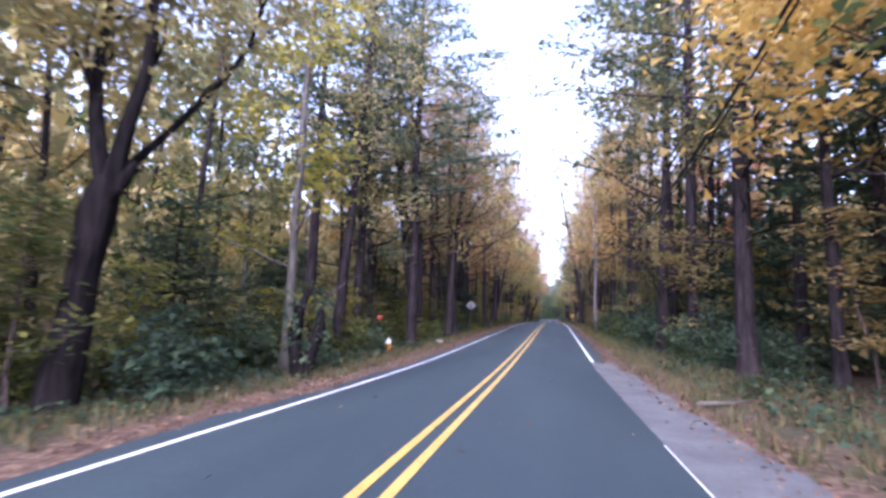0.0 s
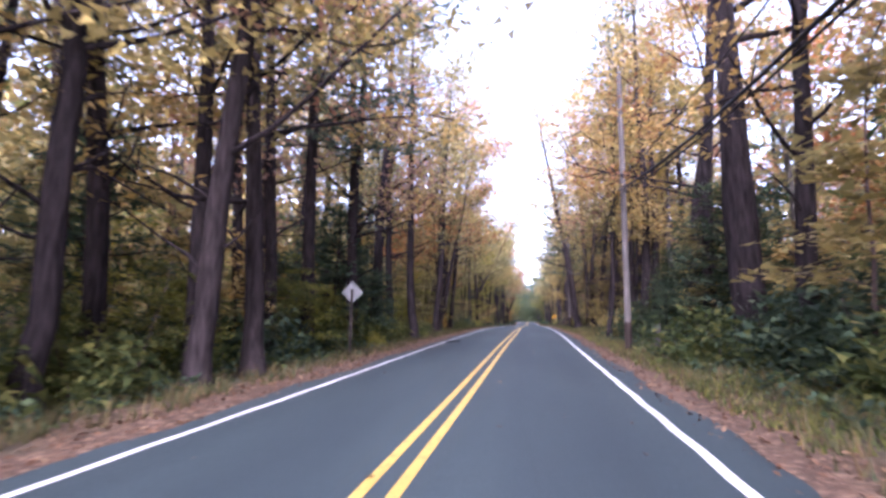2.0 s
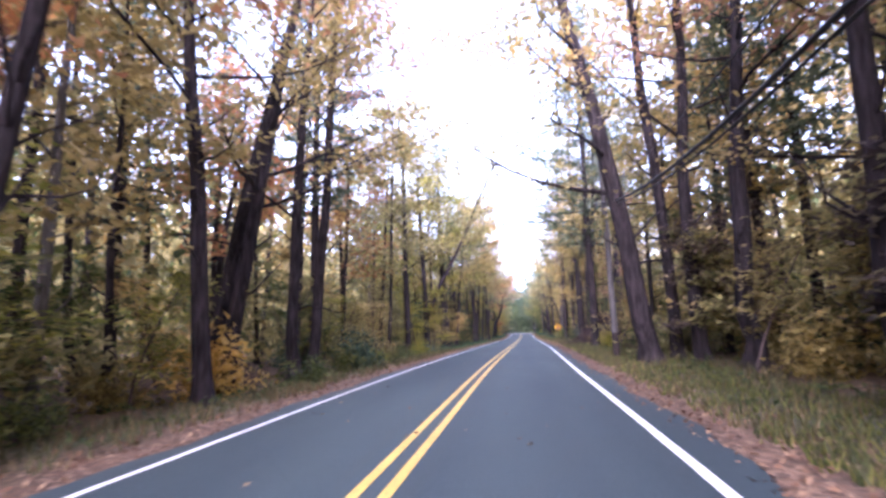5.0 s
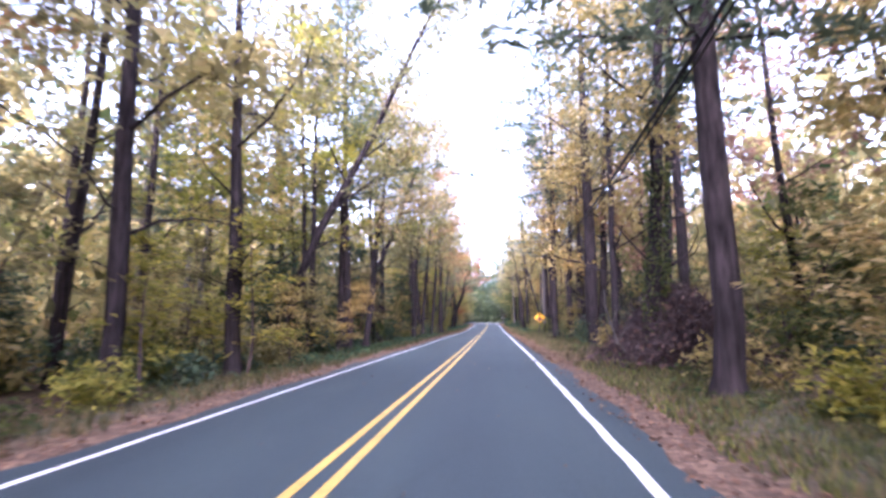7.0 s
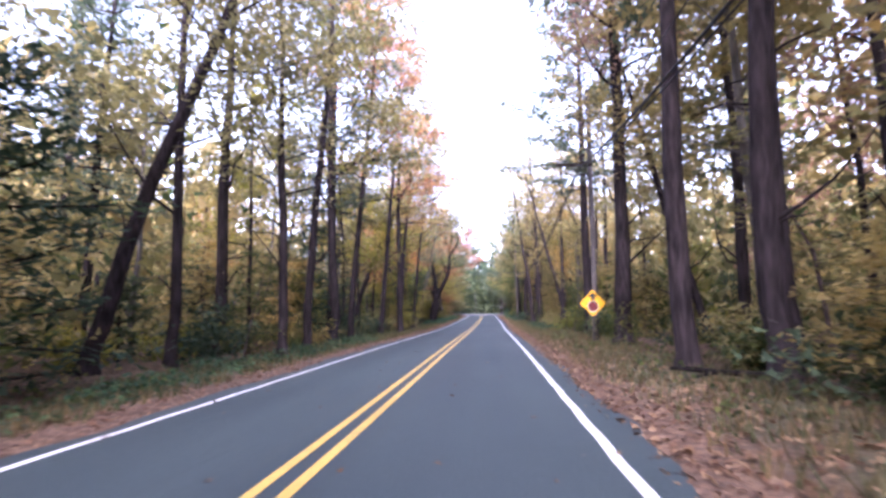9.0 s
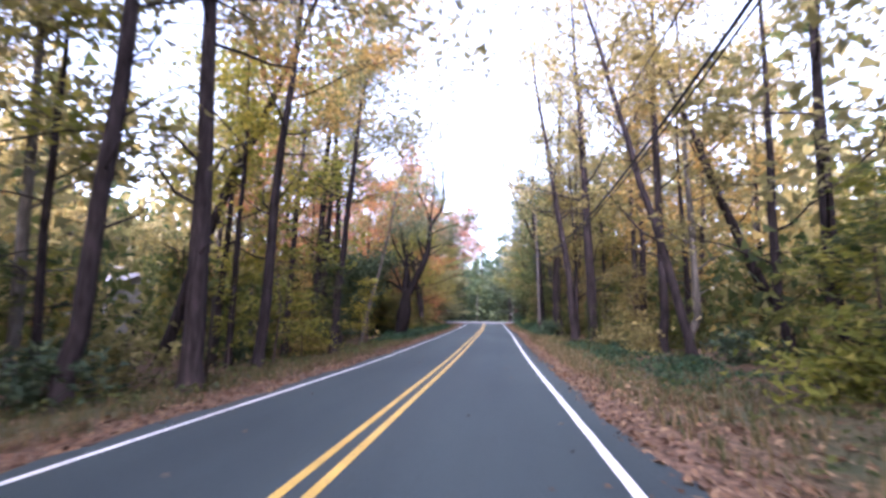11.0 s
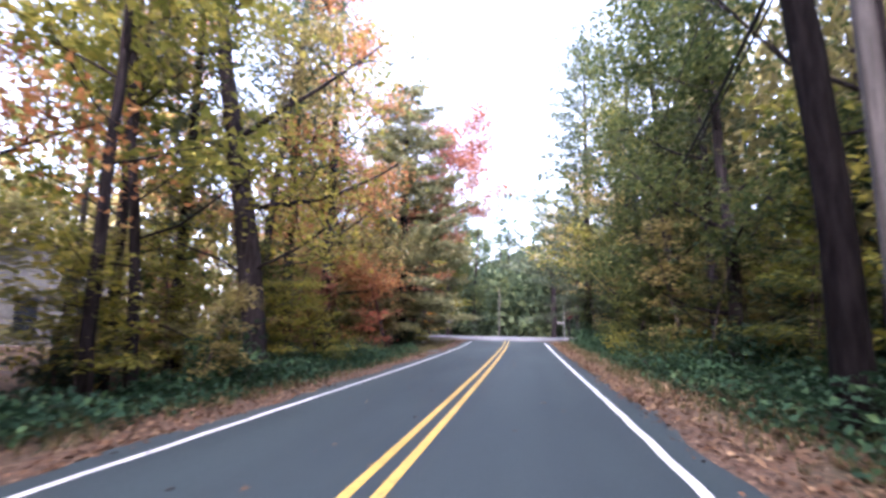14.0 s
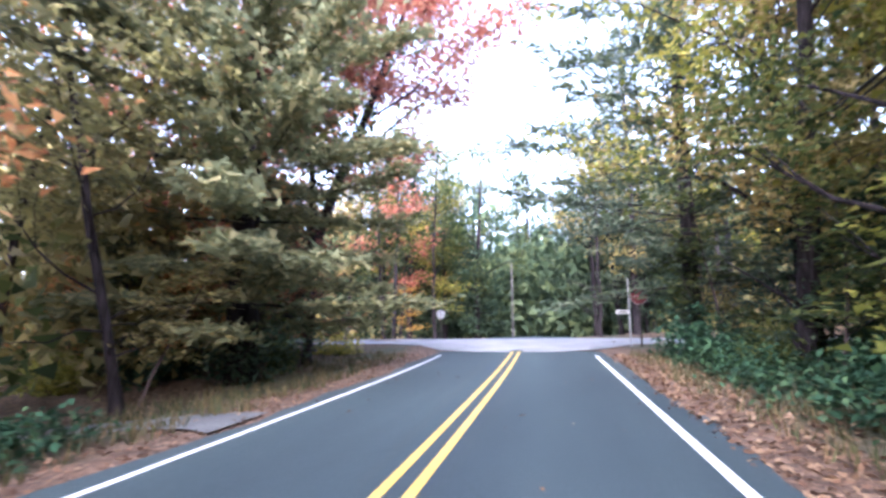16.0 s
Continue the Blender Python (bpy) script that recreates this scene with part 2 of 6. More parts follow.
# ---- mesh tools ----
def mesh_of(name, verts, faces, mat=None, smooth=False):
    """verts: n x 3; faces: list of arrays (each m x k)."""
    me = bpy.data.meshes.new(name)
    verts = np.asarray(verts, np.float32)
    me.vertices.add(len(verts))
    me.vertices.foreach_set("co", verts.ravel())
    faces = [np.asarray(f, np.int32) for f in faces if len(f)]
    loops = np.concatenate([f.ravel() for f in faces])
    starts, at = [], 0
    for f in faces:
        starts.append(at + np.arange(len(f)) * f.shape[1])
        at += f.size
    starts = np.concatenate(starts).astype(np.int32)
    me.loops.add(len(loops))
    me.loops.foreach_set("vertex_index", loops)
    me.polygons.add(len(starts))
    me.polygons.foreach_set("loop_start", starts)
    if smooth:
        me.polygons.foreach_set("use_smooth", np.ones(len(starts), bool))
    me.update(calc_edges=True)
    me.materials.append(mat)
    return me


class Shape:
    """Gathers tubes and leaves into one mesh."""
    def __init__(self):
        self.v, self.f4, self.f3, self.n = [], [], [], 0

    def add(self, v, f4=(), f3=()):
        v = np.asarray(v, float).reshape(-1, 3)
        self.v.append(v)
        if len(f4):
            self.f4.append(np.asarray(f4) + self.n)
        if len(f3):
            self.f3.append(np.asarray(f3) + self.n)
        self.n += len(v)

    def tube(self, pts, radii, sides=7, rng=None, rough=0.0):
        pts, radii = np.asarray(pts, float), np.asarray(radii, float)
        d = np.gradient(pts, axis=0)
        d /= np.linalg.norm(d, axis=1)[:, None] + 1e-9
        ref = np.where(abs(d[:, 2:]) > 0.9, [[1.0, 0, 0]], [[0, 0, 1.0]])
        a = np.cross(d, ref)
        a /= np.linalg.norm(a, axis=1)[:, None] + 1e-9
        for i in range(1, len(a)):
            a[i] = a[i - 1] - d[i] * (a[i - 1] @ d[i])
            a[i] /= np.linalg.norm(a[i]) + 1e-9
        b = np.cross(d, a)
        ang = np.arange(sides) * 2 * np.pi / sides
        k = radii[:, None] * (1 + (rng.normal(0, rough, (len(pts), sides)) if rng is not None and rough else 0))
        ring = pts[:, None] + (np.cos(ang)[None, :, None] * a[:, None] + np.sin(ang)[None, :, None] * b[:, None]) * k[:, :, None]
        i = (np.arange(len(pts) - 1) * sides)[:, None] + np.arange(sides)[None]
        j = (np.arange(len(pts) - 1) * sides)[:, None] + (np.arange(sides)[None] + 1) % sides
        self.add(ring, np.stack([i, j, j + sides, i + sides], -1).reshape(-1, 4))
        top = self.n - sides
        self.f3.append(np.array([[top, top + q, top + q + 1] for q in range(1, sides - 1)]))

    def leaves(self, at, rng, length=0.2, width=0.1, tilt=0.5, along=None, small=False):
        """One folded leaf at each place; along: the way in which each one points; small: too small for a fold."""
        m = len(at)
        nrm = np.stack([rng.normal(0, tilt, m), rng.normal(0, tilt, m), np.ones(m)], 1)
        nrm /= np.linalg.norm(nrm, axis=1)[:, None]
        if along is None:
            along = rng.normal(0, 1, (m, 3))
        a = along - nrm * np.sum(along * nrm, 1)[:, None]
        a /= np.linalg.norm(a, axis=1)[:, None] + 1e-9
        b = np.cross(nrm, a)
        L = length * rng.uniform(0.6, 1.3, m)[:, None]
        W = width * rng.uniform(0.6, 1.3, m)[:, None]
        if small:
            skew = b * W * rng.uniform(-0.6, 0.6, m)[:, None]
            v = np.stack([at - a * L + skew, at + b * W + a * L * 0.6, at - b * W + a * L * 0.85], 1)
            self.add(v, (), np.arange(m * 3).reshape(m, 3))
            return
        fold = nrm * W * 0.35
        v = np.stack([at - a * L, at + b * W + fold, at + a * L - nrm * L * 0.15, at - b * W + fold], 1)
        self.add(v, np.arange(m * 4).reshape(m, 4))

    def mesh(self, name, mat, smooth=False):
        return mesh_of(name, np.concatenate(self.v), [np.concatenate(q) for q in (self.f4, self.f3) if q], mat, smooth)


def from_bm(name, bm, mat):
    me = bpy.data.meshes.new(name)
    bm.normal_update()
    bm.to_mesh(me)
    bm.free()
    me.materials.append(mat)
    return me


def part(name, data, parent, label="", m=None, mat=None):
    """Links a mesh (or a bmesh with mat) as one part under a thing or a part."""
    if isinstance(data, bmesh.types.BMesh):
        data = from_bm(name, data, mat)
    ob = new(name, data)
    ob.parent = parent
    if m is not None:
        ob.matrix_local = m
    return tagged(ob, label)


def thing(name, m, label, category, group=""):
    ob = new(name)
    ob.empty_display_size = 0.3
    ob.matrix_world = m
    return tagged(ob, label, category, group)


def box(sx, sy, sz, m=None, bevel=0.0):
    bm = bmesh.new()
    bmesh.ops.create_cube(bm, size=1, matrix=(m or Matrix()) @ Matrix.Diagonal((sx, sy, sz, 1)))
    if bevel:
        bmesh.ops.bevel(bm, geom=bm.edges[:], offset=bevel, segments=2, affect="EDGES")
    return bm


def plate(corners, thick, m=None, bevel=0.004):
    """An upright plate in the xz plane, its face towards -y."""
    bm = bmesh.new()
    f = bm.faces.new([bm.verts.new((x, 0, z)) for x, z in corners])
    got = bmesh.ops.extrude_face_region(bm, geom=[f])
    bmesh.ops.translate(bm, verts=[v for v in got["geom"] if isinstance(v, bmesh.types.BMVert)], vec=(0, thick, 0))
    bmesh.ops.recalc_face_normals(bm, faces=bm.faces[:])
    if bevel:
        bmesh.ops.bevel(bm, geom=bm.edges[:], offset=bevel, segments=1, affect="EDGES")
    if m is not None:
        bm.transform(m)
    return bm


def lathe(profile, sides=16):
    s = Shape()
    ang = np.arange(sides) * 2 * np.pi / sides
    pr = np.array(profile, float)
    ring = np.stack([pr[:, :1] * np.cos(ang), pr[:, :1] * np.sin(ang), np.repeat(pr[:, 1:], sides, 1)], -1)
    k = len(pr)
    i = (np.arange(k - 1) * sides)[:, None] + np.arange(sides)[None]
    j = (np.arange(k - 1) * sides)[:, None] + (np.arange(sides)[None] + 1) % sides
    s.add(ring, np.stack([i, j, j + sides, i + sides], -1).reshape(-1, 4))
    return s


# ---- the lie of the land: the road climbs gently and drifts to the right ----
STEP = 15.0
RISE = (0, 0, .06, .45, .9, 1.31, 1.58, 1.76, 1.89, 1.97, 2.09, 2.15, 2.21, 2.45, 2.72, 2.95, 3.3, 3.8, 3.86, 3.6, 3.2)
DRIFT = (0, 0, .1, .31, .5, .75, .84, 1.08, 1.31, 1.44, 1.57, 1.69, 1.78, 1.91, 2.04, 2.03, 1.95, 1.7, 1.6, 1.6, 1.6)


def glide(y, knots):
    k = np.asarray(knots, float)
    u = np.clip((np.asarray(y, float) + 10) / STEP, 1, len(k) - 2.001)
    i = u.astype(int)
    s = u - i
    a, b, c, d = k[i - 1], k[i], k[i + 1], k[np.minimum(i + 2, len(k) - 1)]
    return 0.5 * (2 * b + (c - a) * s + (2 * a - 5 * b + 4 * c - d) * s ** 2 + (3 * b - a - 3 * c + d) * s ** 3)


def lumps(x, y):
    return 0.5 * np.sin(0.31 * x + 0.17 * y) * np.sin(0.23 * y - 0.11 * x + 1.3) + 0.3 * np.sin(0.9 * x - 0.7 * y) * np.sin(0.8 * y + 0.5 * x)


def road_z(y):
    return glide(y, RISE)


def road_x(y):
    return glide(y, DRIFT)


JUNCTION, JUNCTION_END = 238.5, 250.0


def land(x, y):
    """Height of the ground; below the asphalt under the road."""
    x, y = np.asarray(x, float), np.asarray(y, float)
    u = abs(x - road_x(y))
    right = np.interp(u, [0, 3.0, 3.9, 5.2, 7, 12, 25, 80], [-0.06, -0.14, -0.11, -0.04, 0.08, 0.22, 0.5, 1.5])
    fall = np.interp(u, [0, 3.0, 3.9, 5.2, 7, 10, 16, 30, 80], [-0.06, -0.14, -0.13, -0.20, -0.36, -0.45, -0.35, 0.2, 1.5])
    z = np.where(x < road_x(y), fall, right)
    rough = np.interp(u, [3.6, 6, 15, 40], [0, 0.12, 0.35, 0.8])
    flat = np.interp(y, [228, 236.5, 251, 257], [0, 1, 1, 0])
    z = z * (1 - flat) + np.where((u < 3.6) & (y < 250), -0.12, -0.045) * flat
    return road_z(y) + z + rough * (1 - flat) * lumps(x, y)


def put(x, y, turn=0.0, size=1.0, sink=0.0):
    return Matrix.Translation((x, y, float(land(x, y)) - sink)) @ pose(0, 0, 0, 0, 0, turn) @ Matrix.Diagonal((size, size, size, 1))


def sheet(name, us, ys, lift, mat, label, category, kind="structure", crown=0.025, kernel=None):
    """A strip that follows the road: us are offsets from the centre line (or functions of y)."""
    ys = np.asarray(ys, float)
    cols = []
    for u in us:
        uu = u(ys) if callable(u) else np.full(len(ys), float(u))
        cols.append(np.stack([road_x(ys) + uu, ys, road_z(ys) - crown * abs(uu) + lift], 1))
    g = np.stack(cols, 1)
    m, k = g.shape[:2]
    i = (np.arange(m - 1) * k)[:, None] + np.arange(k - 1)[None]
    me = mesh_of(name, g.reshape(-1, 3), [np.stack([i, i + 1, i + 1 + k, i + k], -1).reshape(-1, 4)], mat)
    return tagged(new(name, me), label, category, "", kind)


def build_land():
    us = np.array([-900, -400, -200, -110, -70, -48, -36, -28, -22, -18, -15, -12.5, -10.5, -9, -8, -7.2, -6.4, -5.7, -5.1, -4.6, -4.1, -3.7, -3.2, -1.6,
                   0, 1.6, 3.2, 3.7, 4.1, 4.6, 5.1, 5.7, 6.4, 7.2, 8, 9, 10.5, 12.5, 15, 18, 22, 28, 36, 48, 70, 110, 200, 400, 900])
    ys = np.concatenate([[-900, -400, -200, -120, -80, -55, -38, -28], np.arange(-20, 262, 1.3), np.arange(264, 320, 4), [330, 350, 380, 430, 520, 700, 1100]])
    U, Y = np.meshgrid(us, ys)
    X = road_x(Y) + U
    Z = land(X, Y)
    rng = np.random.default_rng(3)
    Z += rng.normal(0, 1, Z.shape) * np.interp(abs(U), [3.7, 4.6, 8], [0, 0.02, 0.05])
    k = len(us)
    i = (np.arange(len(ys) - 1) * k)[:, None] + np.arange(k - 1)[None]
    quads = np.stack([i, i + 1, i + 1 + k, i + k], -1).reshape(-1, 4)
    me = mesh_of("ground", np.stack([X, Y, Z], -1).reshape(-1, 3), [quads], GROUND, True)
    lay = me.uv_layers.new(name="lay")
    uv = np.stack([U.ravel() / 100, Y.ravel() / 100], 1)[quads.ravel()]
    lay.data.foreach_set("uv", uv.ravel().astype(np.float32))
    tagged(new("ground", me), "forest floor and grassy verges covered with fallen leaves", "ground", "", "structure")


def build_road():
    ys = np.concatenate([np.arange(-120, 0, 8), np.arange(0, JUNCTION + 0.1, 1.0)])
    ragged = lambda side, base: (lambda y: side * (base + 0.10 * np.sin(0.9 * y + side) + 0.07 * np.sin(2.7 * y) + 0.05 * np.sin(6.1 * y + 2)))
    sheet("road", [ragged(-1, 3.4), -3.0, -1.5, 0, 1.5, 3.0, ragged(1, 3.62)], ys, 0.0, ASPHALT, "worn dark grey asphalt two-lane road", "road")
    line_y = np.arange(-20, 236.1, 1.0)
    for name, u, w in (("edge_line", -2.935, 0.055), ("edge_line", 3.02, 0.065)):
        y = line_y if u < 0 else np.arange(20, 236.6, 1.0)
        wig = lambda side: (lambda yy: u + side * w + 0.012 * np.sin(3.1 * yy + u))
        sheet(name, [wig(-1), wig(1)], y, 0.006, PAINT_WHITE, "worn white painted edge line on asphalt", "road marking")
    y = np.arange(-20, 10.1, 1.0)
    sheet("edge_line", [2.93, 3.05], y, 0.006, PAINT_WHITE, "worn white painted edge line on asphalt", "road marking")
    for u in (-0.14, 0.14):
        sheet("centre_line", [u - 0.055, u + 0.055], np.arange(-20, 237.1, 1.0), 0.006, PAINT_YELLOW, "yellow painted double centre line on asphalt", "road marking")
    # the pale crossroad
    xs = np.array([-160, -90, -50, -30, -20, -14, -10, -7, -5, -3.4, -1.7, 0, 1.8, 3.6, 5, 7, 10, 14, 20, 30, 50, 90, 160])
    rows = np.array([0, 0.12, 0.35, 0.65, 0.88, 1.0])
    front = np.interp(abs(xs), [3.0, 4.5, 7.0], [237.0, 241.0, 242.5])
    Y = front[None] + rows[:, None] * (JUNCTION_END - front)[None]
    X = road_x(Y) + xs[None]
    Z = road_z(Y) + 0.008 - 0.03 * abs(rows[:, None] - 0.5) * np.ones_like(X)
    k = len(xs)
    i = (np.arange(len(rows) - 1) * k)[:, None] + np.arange(k - 1)[None]
    me = mesh_of("crossroad", np.stack([X, Y, Z], -1).reshape(-1, 3), [np.stack([i, i + 1, i + 1 + k, i + k], -1).reshape(-1, 4)], ASPHALT_PALE)
    tagged(new("crossroad", me), "pale worn asphalt of the crossing road", "road", "", "structure")
    sheet("road_beyond", [-3.2, 0, 3.2], np.arange(JUNCTION_END - 0.3, 285, 4.0), 0.0, ASPHALT, "asphalt road going on beyond the crossroad", "road")
    # gravel beside the asphalt, and the mouth of a drive
    swell = lambda y: 3.75 + 1.1 * np.exp(-((y - 13) / 7.0) ** 4) + 0.12 * np.sin(1.7 * y)
    sheet("gravel_shoulder", [lambda y: 0 * y + 2.95, 3.5, swell], np.arange(4, 24.1, 0.8), 0.012, GRAVEL, "pale gravel shoulder washed over the road edge", "shoulder")


def build_drive():
    xs, ys = np.linspace(-16, -3.5, 24), np.linspace(-0.55, 0.55, 6)
    X, V = np.meshgrid(xs, ys)
    Y = 222.9 + V * (1 + 0.7 * np.exp((X + 3.3) / 0.8)) + 0.25 * np.sin(X)
    X = X + road_x(Y)
    Z = land(X, Y) + 0.05
    k = len(xs)
    i = (np.arange(len(ys) - 1) * k)[:, None] + np.arange(k - 1)[None]
    me = mesh_of("driveway", np.stack([X, Y, Z], -1).reshape(-1, 3), [np.stack([i, i + 1, i + 1 + k, i + k], -1).reshape(-1, 4)], GRAVEL)
    tagged(new("driveway", me), "pale gravel mouth of a woodland driveway", "driveway", "", "structure")


build_land()
build_road()
build_drive()


# ---- trees ----
def branch(rng, start, way, length, points=5, lift=0.25, wander=0.12):
    way = np.asarray(way, float) / np.linalg.norm(way)
    pts = [np.asarray(start, float)]
    for _ in range(points - 1):
        way = way + rng.normal(0, wander, 3) + np.array([0, 0, lift / points])
        way /= np.linalg.norm(way)
        pts.append(pts[-1] + way * length / (points - 1))
    return np.array(pts)


def grow_hardwood(rng, h, r, low, spread, limbs, leaf_count, lean=0.0, bend=0.0, bare=2, leaf=0.2, sides=9, reach=0.0):
    """A hardwood trunk with its limbs, and its crown of leaves. Returns both shapes."""
    wood, crown = Shape(), Shape()
    hs = np.concatenate([[-0.4, 0, 0.25, 0.7], np.linspace(1.5, h, 9)])
    wob = np.cumsum(rng.normal(0, 0.05, (len(hs), 2)), 0) * (hs[:, None] > 1)
    soft = np.where(hs > 10, 10 + (hs - 10) * 0.5, hs)
    axis = np.stack([lean * hs + bend * soft ** 2 + wob[:, 0], wob[:, 1], hs * (1 - 0.08 * min(abs(lean), 1))], 1)
    t = np.clip(hs / h, 0, 1)
    rad = r * (1 - t) ** 0.75 * 0.95 + 0.025
    rad[:3] *= (1.55, 1.45, 1.18)
    wood.tube(axis, rad, sides, rng, 0.06)
    at = lambda z: np.array([np.interp(z, hs, axis[:, k]) for k in range(3)])
    tips = []
    turn = rng.uniform(0, 6.3)
    for k in range(limbs):
        f = (k + rng.uniform(0.1, 0.9)) / limbs
        z0 = low + (h * 0.95 - low) * f
        turn += 2.4 + rng.normal(0, 0.4)
        up = 0.25 + 0.9 * f + rng.normal(0, 0.12)
        length = spread * (1.05 - 0.55 * f) * rng.uniform(0.75, 1.2)
        pts = branch(rng, at(z0), (math.cos(turn) + reach, math.sin(turn), up), length * (1 + 0.35 * abs(reach) * (reach * math.cos(turn) > 0)), 6, 0.25, 0.13)
        r0 = max(0.022, 0.36 * np.interp(z0, hs, rad))
        wood.tube(pts, np.linspace(r0, 0.012, 6), 5 if r0 > 0.06 else 3)
        for q in range(3):
            g = 0.35 + 0.22 * q + rng.uniform(0, 0.12)
            s = np.array([np.interp(g * 5, range(6), pts[:, c]) for c in range(3)])
            sub = branch(rng, s, rng.normal(0, 0.5, 3) + (pts[-1] - pts[0]) / length + (0, 0, 0.1), length * rng.uniform(0.3, 0.5), 4, 0.1, 0.2)
            if q == 1 or sides > 7:
                wood.tube(sub, np.linspace(r0 * 0.45, 0.006, 4), 3)
            tips += [sub[1], sub[2], sub[3]]
            for _ in range(2):
                tips.append(sub[rng.integers(1, 4)] + rng.normal(0, 0.55, 3) * (1, 1, 0.6))
        tips += [pts[3], pts[4], pts[5]]
    for _ in range(bare):
        z0 = rng.uniform(min(2.2, low * 0.5), low)
        a = rng.uniform(0, 6.3)
        pts = branch(rng, at(z0), (math.cos(a), math.sin(a), 0.55), rng.uniform(0.8, 3.4), 5, 0.2, 0.25)
        wood.tube(pts, np.linspace(0.16 * r + 0.012, 0.006, 5), 4)
    tips = np.array(tips)
    pick = tips[rng.integers(0, len(tips), leaf_count)]
    pos = pick + rng.normal(0, 1, (leaf_count, 3)) * (0.58, 0.58, 0.26)
    crown.leaves(pos, rng, leaf, leaf * 0.66, 0.6, None, True)
    return wood, crown


def grow_pine(rng, h, r, low, spread, leaf_count, sides=8, needle=0.25, tip=0.8, gap=0.75):
    wood, crown = Shape(), Shape()
    hs = np.concatenate([[-0.4, 0, 0.4], np.linspace(1.5, h, 8)])
    wob = np.cumsum(rng.normal(0, 0.04, (len(hs), 2)), 0)
    axis = np.stack([wob[:, 0], wob[:, 1], hs], 1)
    rad = r * (1 - np.clip(hs / h, 0, 1)) ** 0.8 + 0.02
    rad[:2] *= 1.3
    wood.tube(axis, rad, sides, rng, 0.05)
    pos, way = [], []
    tiers = int((h - low) / gap)
    spots = []
    for k in range(tiers):
        z0 = low + (h - low) * (k + rng.uniform(0, 0.5)) / tiers
        f = (z0 - low) / (h - low)
        for a in rng.uniform(0, 6.3) + np.arange(4) * 1.57 + rng.normal(0, 0.3, 4):
            length = spread * (1 - tip * f ** 1.25) * rng.uniform(0.55, 1.15) * (0.65 if f < 0.1 else 1)
            s = np.array([np.interp(z0, hs, axis[:, c]) for c in range(3)])
            pts = branch(rng, s, (math.cos(a), math.sin(a), -0.02 + 0.3 * f), length, 4, 0.12, 0.08)
            wood.tube(pts, np.linspace(0.035 + 0.02 * (1 - f), 0.008, 4), 3)
            spots.append((pts, length))
    total = sum(q[1] for q in spots)
    for pts, length in spots:
        m = max(4, int(leaf_count * length / total))
        g = rng.uniform(0.25, 1.0, m) * 3
        base = np.stack([np.interp(g, range(4), pts[:, c]) for c in range(3)], 1)
        pos.append(base + rng.normal(0, 1, (m, 3)) * (0.32, 0.32, 0.11))
        d = pts[-1] - pts[0]
        way.append(d / np.linalg.norm(d) + rng.normal(0, 0.6, (m, 3)))
    crown.leaves(np.concatenate(pos), rng, needle, needle * 0.34, 0.5, np.concatenate(way), True)
    return wood, crown


def grow_sapling(rng, h, spread, leaf_count, leaf=0.12):
    wood, crown = Shape(), Shape()
    stem = branch(rng, (0, 0, -0.1), (rng.normal(0, 0.15), rng.normal(0, 0.15), 1), h, 6, 0.2, 0.08)
    wood.tube(stem, np.linspace(0.02 + 0.006 * h, 0.006, 6), 5)
    pos = []
    n = int(5 + h * 2)
    for k in range(n):
        f = 0.2 + 0.78 * (k + rng.uniform(0, 1)) / n
        s = np.array([np.interp(f * 5, range(6), stem[:, c]) for c in range(3)])
        a = rng.uniform(0, 6.3)
        pts = branch(rng, s, (math.cos(a), math.sin(a), 0.15), spread * (1.15 - 0.7 * f) * rng.uniform(0.6, 1.2), 4, 0.05, 0.12)
        wood.tube(pts, np.linspace(0.012, 0.004, 4), 3)
        pos.append(pts[1:])
    pos = np.concatenate(pos)
    at = pos[rng.integers(0, len(pos), leaf_count)] + rng.normal(0, 1, (leaf_count, 3)) * (0.33, 0.33, 0.09)
    crown.leaves(at, rng, leaf, leaf * 0.62, 0.3, None, True)
    return wood, crown


def grow_shrub(rng, h, spread, leaf_count, leaf=0.075):
    wood, crown = Shape(), Shape()
    pos = []
    for k in range(9):
        a = rng.uniform(0, 6.3)
        pts = branch(rng, (rng.normal(0, 0.15), rng.normal(0, 0.15), -0.1), (math.cos(a), math.sin(a), rng.uniform(0.5, 2.2)), max(h, spread) * rng.uniform(0.6, 1.15), 5, -0.25, 0.2)
        if k % 2 == 0:
            wood.tube(pts, np.linspace(0.02, 0.004, 5), 3)
        pos += [pts[1], pts[2], pts[3], pts[4]]
        for q in (2, 3):
            sub = branch(rng, pts[q], rng.normal(0, 1, 3) + (0, 0, 0.5), spread * 0.5, 4, 0, 0.2)
            pos += [sub[1], sub[2], sub[3]]
    pos = np.array(pos)
    pos[:, 2] = np.clip(pos[:, 2], 0.05, None)
    at = pos[rng.integers(0, len(pos), leaf_count)] + rng.normal(0, 1, (leaf_count, 3)) * (0.22, 0.22, 0.17)
    at[:, 2] = np.maximum(at[:, 2], 0.02)
    crown.leaves(at, rng, leaf, leaf * 0.62, 0.7, None, True)
    return wood, crown


def meshes(shapes, bark=None, kind="tree"):
    wood, crown = shapes
    return wood.mesh(kind + "_wood", bark or BARK, True), crown.mesh(kind + "_leaves", LEAF["gold"])


